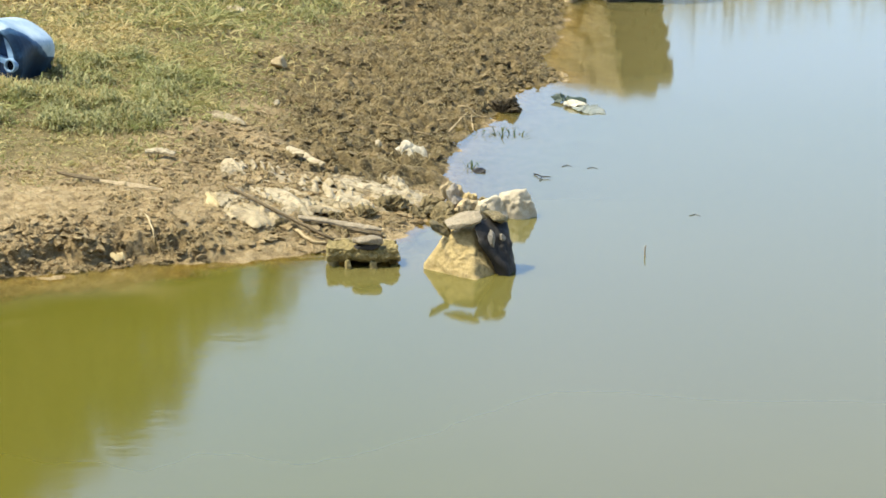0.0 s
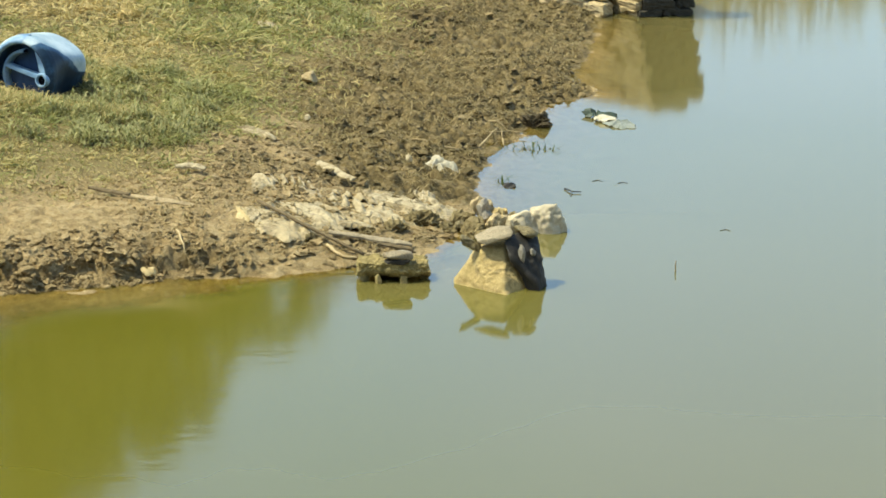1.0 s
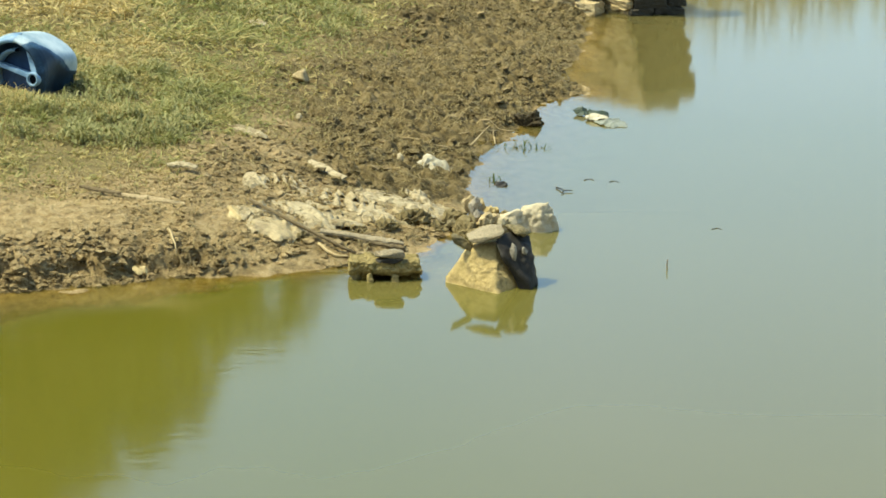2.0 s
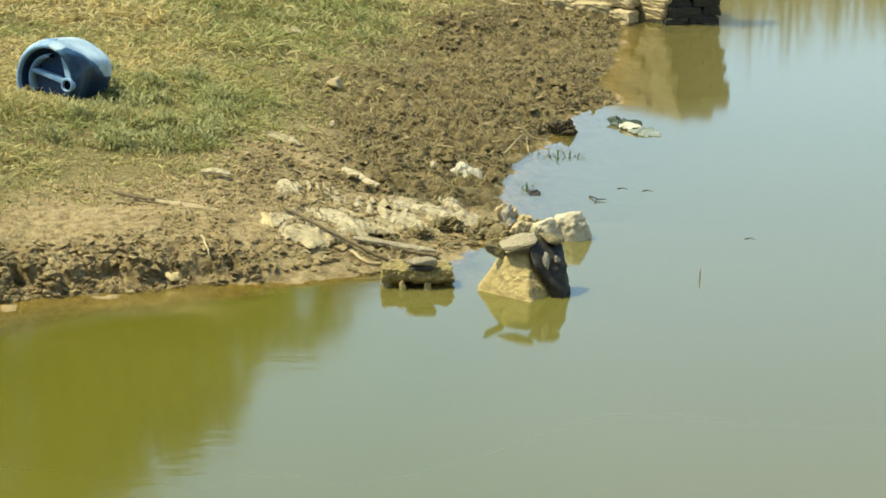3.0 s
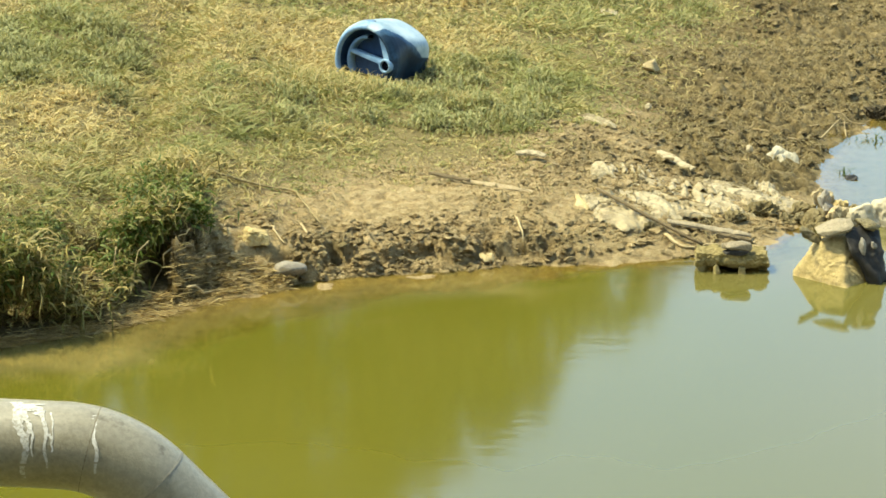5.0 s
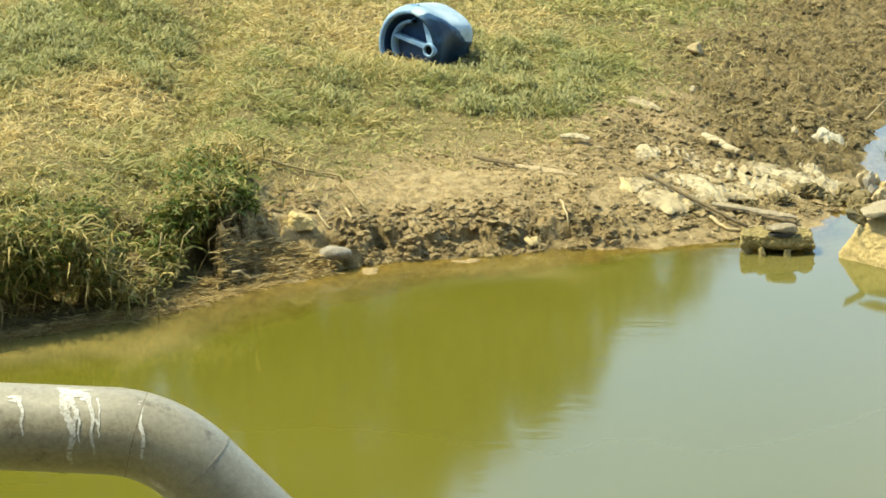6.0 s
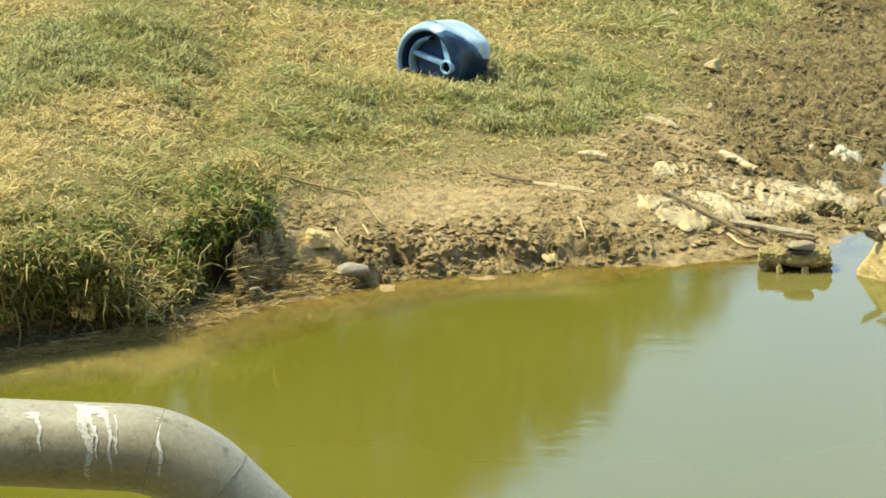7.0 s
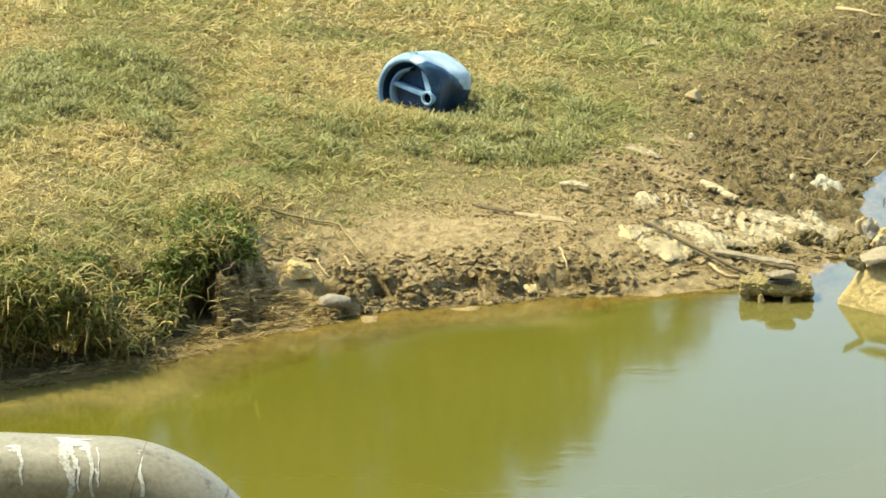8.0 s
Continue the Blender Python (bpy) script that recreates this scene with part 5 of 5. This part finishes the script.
def turf_patch(name, count, x0, x1, y0, y1, tall, wide, label):
    """Low creeping grass, tangled: curling strands that start in tufts and bend over one another."""
    x, y = scatter(count, x0, x1, y0, y1)
    tx, ty = np.round(x / 0.09 + 2.5 * value_noise(x, y, 0.13, 81)) * 0.09, np.round(y / 0.13 + 2.5 * value_noise(x, y, 0.13, 82)) * 0.13
    tx, ty = tx + 0.1 * value_noise(tx, ty, 0.05, 83), ty + 0.1 * value_noise(tx, ty, 0.05, 84)
    pull = rs.uniform(0.0, 0.75, count)
    x, y = x + (tx - x) * pull, y + (ty - y) * pull
    g = grassiness(x, y)
    thin = fbm(tx, ty, 0.3, 3, 85)
    keep = (g > rs.uniform(-0.38, 0.6, count)) & (np.hypot((x + 1.33) / 0.27, (y - 11.72) / 0.3) > 1) & (inland(x, y) > 0.06) & (thin > rs.uniform(-0.75, -0.25, count)) & (np.hypot((x + 0.47) / 0.17, (y - 14.9) / 0.17) > 1) & (x > -0.205 * y - 0.1)
    x, y, tx, ty = x[keep], y[keep], tx[keep], ty[keep]
    n = len(x)
    tuft = (0.5 + 1.1 * np.clip(fbm(tx, ty, 0.3, 3, 50) + 0.4, 0, 1)) * (0.6 + 0.4 * smooth(0.1, 0.7, g[keep]))
    dry = np.clip(0.44 + parched(x, y) + 0.55 * fbm(x, y, 0.6, 3, 60) + 0.7 * value_noise(tx, ty, 0.03, 61) - 0.03 * np.maximum(y - 15.5, 0) + rs.normal(0, 0.22, n), 0, 1)
    lift = rs.uniform(0.25, 1.5, n)
    ob = strand_mesh(name, x, y, height(x, y) - 0.006, tall * tuft * rs.uniform(0.5, 1.5, n), wide * rs.uniform(0.6, 1.4, n), lift, rs.uniform(0.3, 1.5, n) + 0.5 * lift, rs.uniform(0, 6.283, n), rs.normal(0, 1.3, n), rs.uniform(-1.2, 1.2, n), dry, TURF)
    return tagged(ob, label, "grass", kind="stuff")


turf_patch("grass", 199000, -3.2, 2.2, 11.2, 16.0, 0.068, 0.0058, "short tangled half dry grass")
turf_patch("grass", 66000, -3.9, 2.6, 16.0, 20.0, 0.095, 0.0085, "short tangled straw coloured grass")


q = np.random.RandomState(77)
x, y = q.uniform(-0.95, 0.1, 5200), q.normal(14.5, 0.1, 5200)
keep = y < np.where(x > -0.62, 14.5, 14.66)
x, y = x[keep], y[keep]
tagged(blade_mesh("grass", x, y, height(x, y) - 0.01, q.uniform(0.05, 0.125, len(x)), q.uniform(0.003, 0.007, len(x)), q.uniform(0.3, 1.4, len(x)), q.uniform(0, 6.283, len(x)), np.clip(q.normal(0.45, 0.3, len(x)), 0, 1), TURF),
       "longer grass in front of the drum", "grass", kind="stuff")


def bank_bush(name, clumps, leaves, x0, x1, tall, wide, spread, dryness, label, seed, low, reach, thin=1.7):
    """Leafy runners that root on the bank's edge and hang over the hollow beneath it, thinning out downwards."""
    q = np.random.RandomState(seed)
    cx = q.uniform(x0, x1, clumps)
    edge = np.interp(cx, POND[[-1, 0, 1, 2, 3, 4], 0], POND[[-1, 0, 1, 2, 3, 4], 1])
    # over the second hollow the growth sits further back
    back = smooth(-1.64, -1.5, cx) * np.interp(cx, (-1.5, -1.4, -1.1), (0.42, 0.42, 0.3))
    front = q.rand(clumps) < 0.6
    hang = np.where(front, reach * q.uniform(0, 1, clumps) ** 1.5, 0)
    # the crest juts out over the hollow, and what hangs below it stands back in its shade
    cy = edge + back + np.where(front, 0.09 + 0.2 * hang + 0.01 * smooth(-1.64, -1.5, cx) + q.uniform(-0.03, 0.05, clumps), q.uniform(0.05, 0.75, clumps))
    crest = height(cx, edge + back + 0.45, False)
    # towards its end the first overhang slopes down to the shore
    crest = crest - 0.15 * smooth(-1.85, -1.62, cx) * smooth(-1.42, -1.6, cx)
    low = low + 0.04 * smooth(-1.64, -1.5, cx)
    cz = crest + q.uniform(-0.03, 0.04, clumps) - hang * (crest - low)
    size, tone = q.uniform(0.6, 1.3, clumps) * spread, q.normal(0, 0.3, clumps)
    w = q.choice(clumps, leaves, p=(1.03 - hang) ** thin / ((1.03 - hang) ** thin).sum())
    v = q.normal(0, 0.55, (leaves, 3))
    x, y, z = cx[w] + v[:, 0] * size[w] * 1.2, cy[w] + v[:, 1] * size[w], cz[w] + v[:, 2] * size[w] * 0.8
    keep = (z > low[w] - 0.04) & (z > height(x, y) - 0.02)
    x, y, z, w = x[keep], y[keep], z[keep], w[keep]
    n = len(x)
    turn = np.where(q.rand(n) < 0.4, q.normal(-1.5, 1.1, n), q.uniform(0, 6.283, n))
    lift = q.uniform(-0.5, 1.3, n) - 0.5 * hang[w]
    ob = strand_mesh(name, x, y, z, tall * q.uniform(0.5, 1.6, n), wide * q.uniform(0.6, 1.4, n), lift, q.uniform(0.4, 2.0, n), turn, q.normal(0, 0.8, n), q.uniform(-1.1, 1.1, n), np.clip(dryness + tone[w] + q.normal(0, 0.25, n), 0, 1), BUSH)
    return tagged(ob, label, "bank grass", kind="stuff")


bank_bush("bank_grass", 190, 27000, -2.6, -1.3, 0.05, 0.0078, 0.068, 0.41, "leafy green growth overhanging the bank", 5, 0.03, 0.8)
bank_bush("bank_grass", 52, 9000, -1.58, -1.22, 0.05, 0.0085, 0.07, 0.22, "dark green leafy growth over the hollow in the bank", 8, 0.05, 0.9, 0.5)
bank_bush("bank_straw", 80, 2000, -2.75, -1.25, 0.11, 0.0062, 0.12, 0.85, "dry straw stems hanging over the bank", 6, 0.03, 0.95)

# bare runners that hang down before the dark hollow and trail into the water
q = np.random.RandomState(15)
for k in range(11):
    x0 = -2.32 + 1.15 * k / 10 + q.uniform(-0.05, 0.05)
    y0 = float(np.interp(x0, POND[[-1, 0, 1, 2, 3, 4], 0], POND[[-1, 0, 1, 2, 3, 4], 1])) + (0.2 if x0 < -1.62 else 0.3)
    top, drop, aside = q.uniform(0.2, 0.3), q.uniform(0.05, 0.14), q.normal(0, 0.05)
    low = float(max(0.0, ground_at(x0 + aside, y0 - drop)))
    tagged(part("hanging_runner", tube_bm([(x0 + aside * u + 0.012 * math.sin(9 * u + k), y0 - drop * u ** 0.6, top + (low - top) * u ** 1.4) for u in (0, 0.25, 0.5, 0.75, 1.0)], [0.0034, 0.0034, 0.003, 0.0028, 0.002], 6, 0.3, k), STRAW_STEM, smooth_faces=True),
           "bare straw runner hanging from the grassy bank", "runner", "hanging runners")


def weeds(name, clumps, leaves, x0, x1, y0, y1, label, seed):
    """Low leafy weeds among the grass."""
    q = np.random.RandomState(seed)
    cx, cy = q.uniform(x0, x1, clumps), q.uniform(y0, y1, clumps)
    size = q.uniform(0.05, 0.12, clumps)
    w = q.randint(0, clumps, leaves)
    x, y = cx[w] + q.normal(0, 0.6, leaves) * size[w], cy[w] + q.normal(0, 0.6, leaves) * size[w]
    z = height(x, y) + q.uniform(0.0, 0.9, leaves) * size[w] * np.exp(-((x - cx[w]) ** 2 + (y - cy[w]) ** 2) / size[w] ** 2)
    ob = blade_mesh(name, x, y, z, q.uniform(0.02, 0.05, leaves), q.uniform(0.005, 0.011, leaves), q.uniform(0.3, 1.6, leaves), q.uniform(0, 6.283, leaves), np.clip(q.normal(0.45, 0.25, leaves), 0, 1), SAGE)
    return tagged(ob, label, "weeds", kind="stuff")


weeds("weeds", 46, 8500, -2.65, -1.75, 13.9, 15.4, "grey green leafy weeds in the grass", 31)
weeds("weeds", 12, 1800, -2.7, -2.3, 13.2, 13.9, "grey green leafy weeds in the grass", 34)
weeds("weeds", 24, 3600, -1.0, 0.35, 13.75, 14.5, "grey green leafy weeds below the drum", 32)
weeds("weeds", 18, 2600, -0.3, 0.4, 14.3, 15.4, "grey green leafy weeds in the grass", 33)
weeds("weeds", 14, 1500, 0.6, 1.6, 17.0, 18.6, "grey green leafy weeds in the grass", 35)

# ---- trees and reeds out of view, seen mirrored in the pond; some added behind the camera ----
def tree(x, y, tall, spread, seed, leaves, label, leaf=1.0, group="trees behind the bank"):
    r, base = random.Random(seed), ground_at(x, y)
    root = thing("tree", pose(x, y, base), label, "tree", group)
    part("trunk", tube_bm([(0, 0, -0.1), (0.05, 0, tall * 0.15), (0.0, 0.1, tall * 0.35), (0.1, 0.05, tall * 0.7)], [0.16, 0.13, 0.1, 0.04], 10, 0.2, seed), BARK, root)
    clumps = []
    for k in range(9):
        a, out = k * 0.7 + r.random(), spread * r.uniform(0.35, 0.8)
        tip = Vector((math.cos(a) * out, math.sin(a) * out, tall * r.uniform(0.3, 0.9)))
        start = Vector((0.03, 0.05, tall * r.uniform(0.12, 0.4)))
        part("limb", tube_bm([start, start.lerp(tip, 0.5) + Vector((0, 0, 0.2)), tip], [0.06, 0.04, 0.012], 7, 0.2, seed + k), BARK, root)
        clumps.append(tip)
    q = np.random.RandomState(seed)
    v = q.normal(0, 1, (70, 3))
    v /= np.linalg.norm(v, axis=1)[:, None]
    v *= q.uniform(0.45, 1.0, (70, 1)) ** 0.5
    centres = np.concatenate([np.array(clumps), v * [spread, spread, tall * 0.46] + [0, 0, tall * 0.5], v[:40] * [spread, spread * 0.6, tall * 0.22] + [0, 0, tall * 0.25]])
    which = q.randint(0, len(centres), leaves)
    p = centres[which] + q.normal(0, 1, (leaves, 3)) * spread * 0.13
    p[:, 2] = np.maximum(p[:, 2], 0.15)
    leaf_mesh("crown", p[:, 0], p[:, 1], p[:, 2], q.uniform(0.14, 0.3, leaves) * leaf, q.uniform(0.07, 0.14, leaves) * leaf, q.uniform(0.2, 1.4, leaves), q.uniform(0, 6.283, leaves), q.uniform(0, 1, leaves), LEAF, parent=root)
    return root


tree(-3.5, 24.5, 7.6, 2.1, 3, 16000, "bushy green tree behind the grassy bank", 1.25)
tree(1.6, 24.2, 3.45, 0.62, 13, 4500, "low bushy green tree behind the bank")
tree(1.12, 24.1, 3.8, 0.62, 6, 5500, "low bushy green tree behind the bank")
tree(0.62, 24.2, 4.3, 0.7, 12, 6500, "low bushy green tree behind the bank")
tree(0.1, 24.3, 4.75, 0.75, 11, 7000, "low bushy green tree behind the bank")
tree(-0.5, 24.1, 5.05, 0.85, 5, 8000, "low bushy green tree behind the bank")
tree(-1.5, 23.8, 6.0, 1.2, 9, 10000, "low bushy green tree behind the bank")
tree(-6.8, 25.0, 8.4, 2.6, 7, 14000, "bushy green tree behind the grassy bank", 1.4)
# unseen trees added behind the camera keep southern skylight off the pipe
for k, x in enumerate((-9, -3, 3, 9)):
    tree(x, -4.5 - k % 2, 13, 4.2, 20 + k, 11000, "unseen tall tree added on the near bank to block skylight", 2.5, "trees on the near bank")

x, y = scatter(13000, 2.6, 15, 29.5, 33.5)
keep = inland(x, y) > 0.05
x, y = x[keep], y[keep]
tagged(blade_mesh("reeds", x, y, height(x, y) - 0.02, rs.uniform(1.5, 3.0, len(x)), rs.uniform(0.03, 0.05, len(x)), rs.uniform(0.05, 0.4, len(x)), rs.uniform(0, 6.283, len(x)), rs.uniform(0, 1, len(x)), REED),
       "tall dry yellow reeds on the far bank", "reeds", kind="stuff")
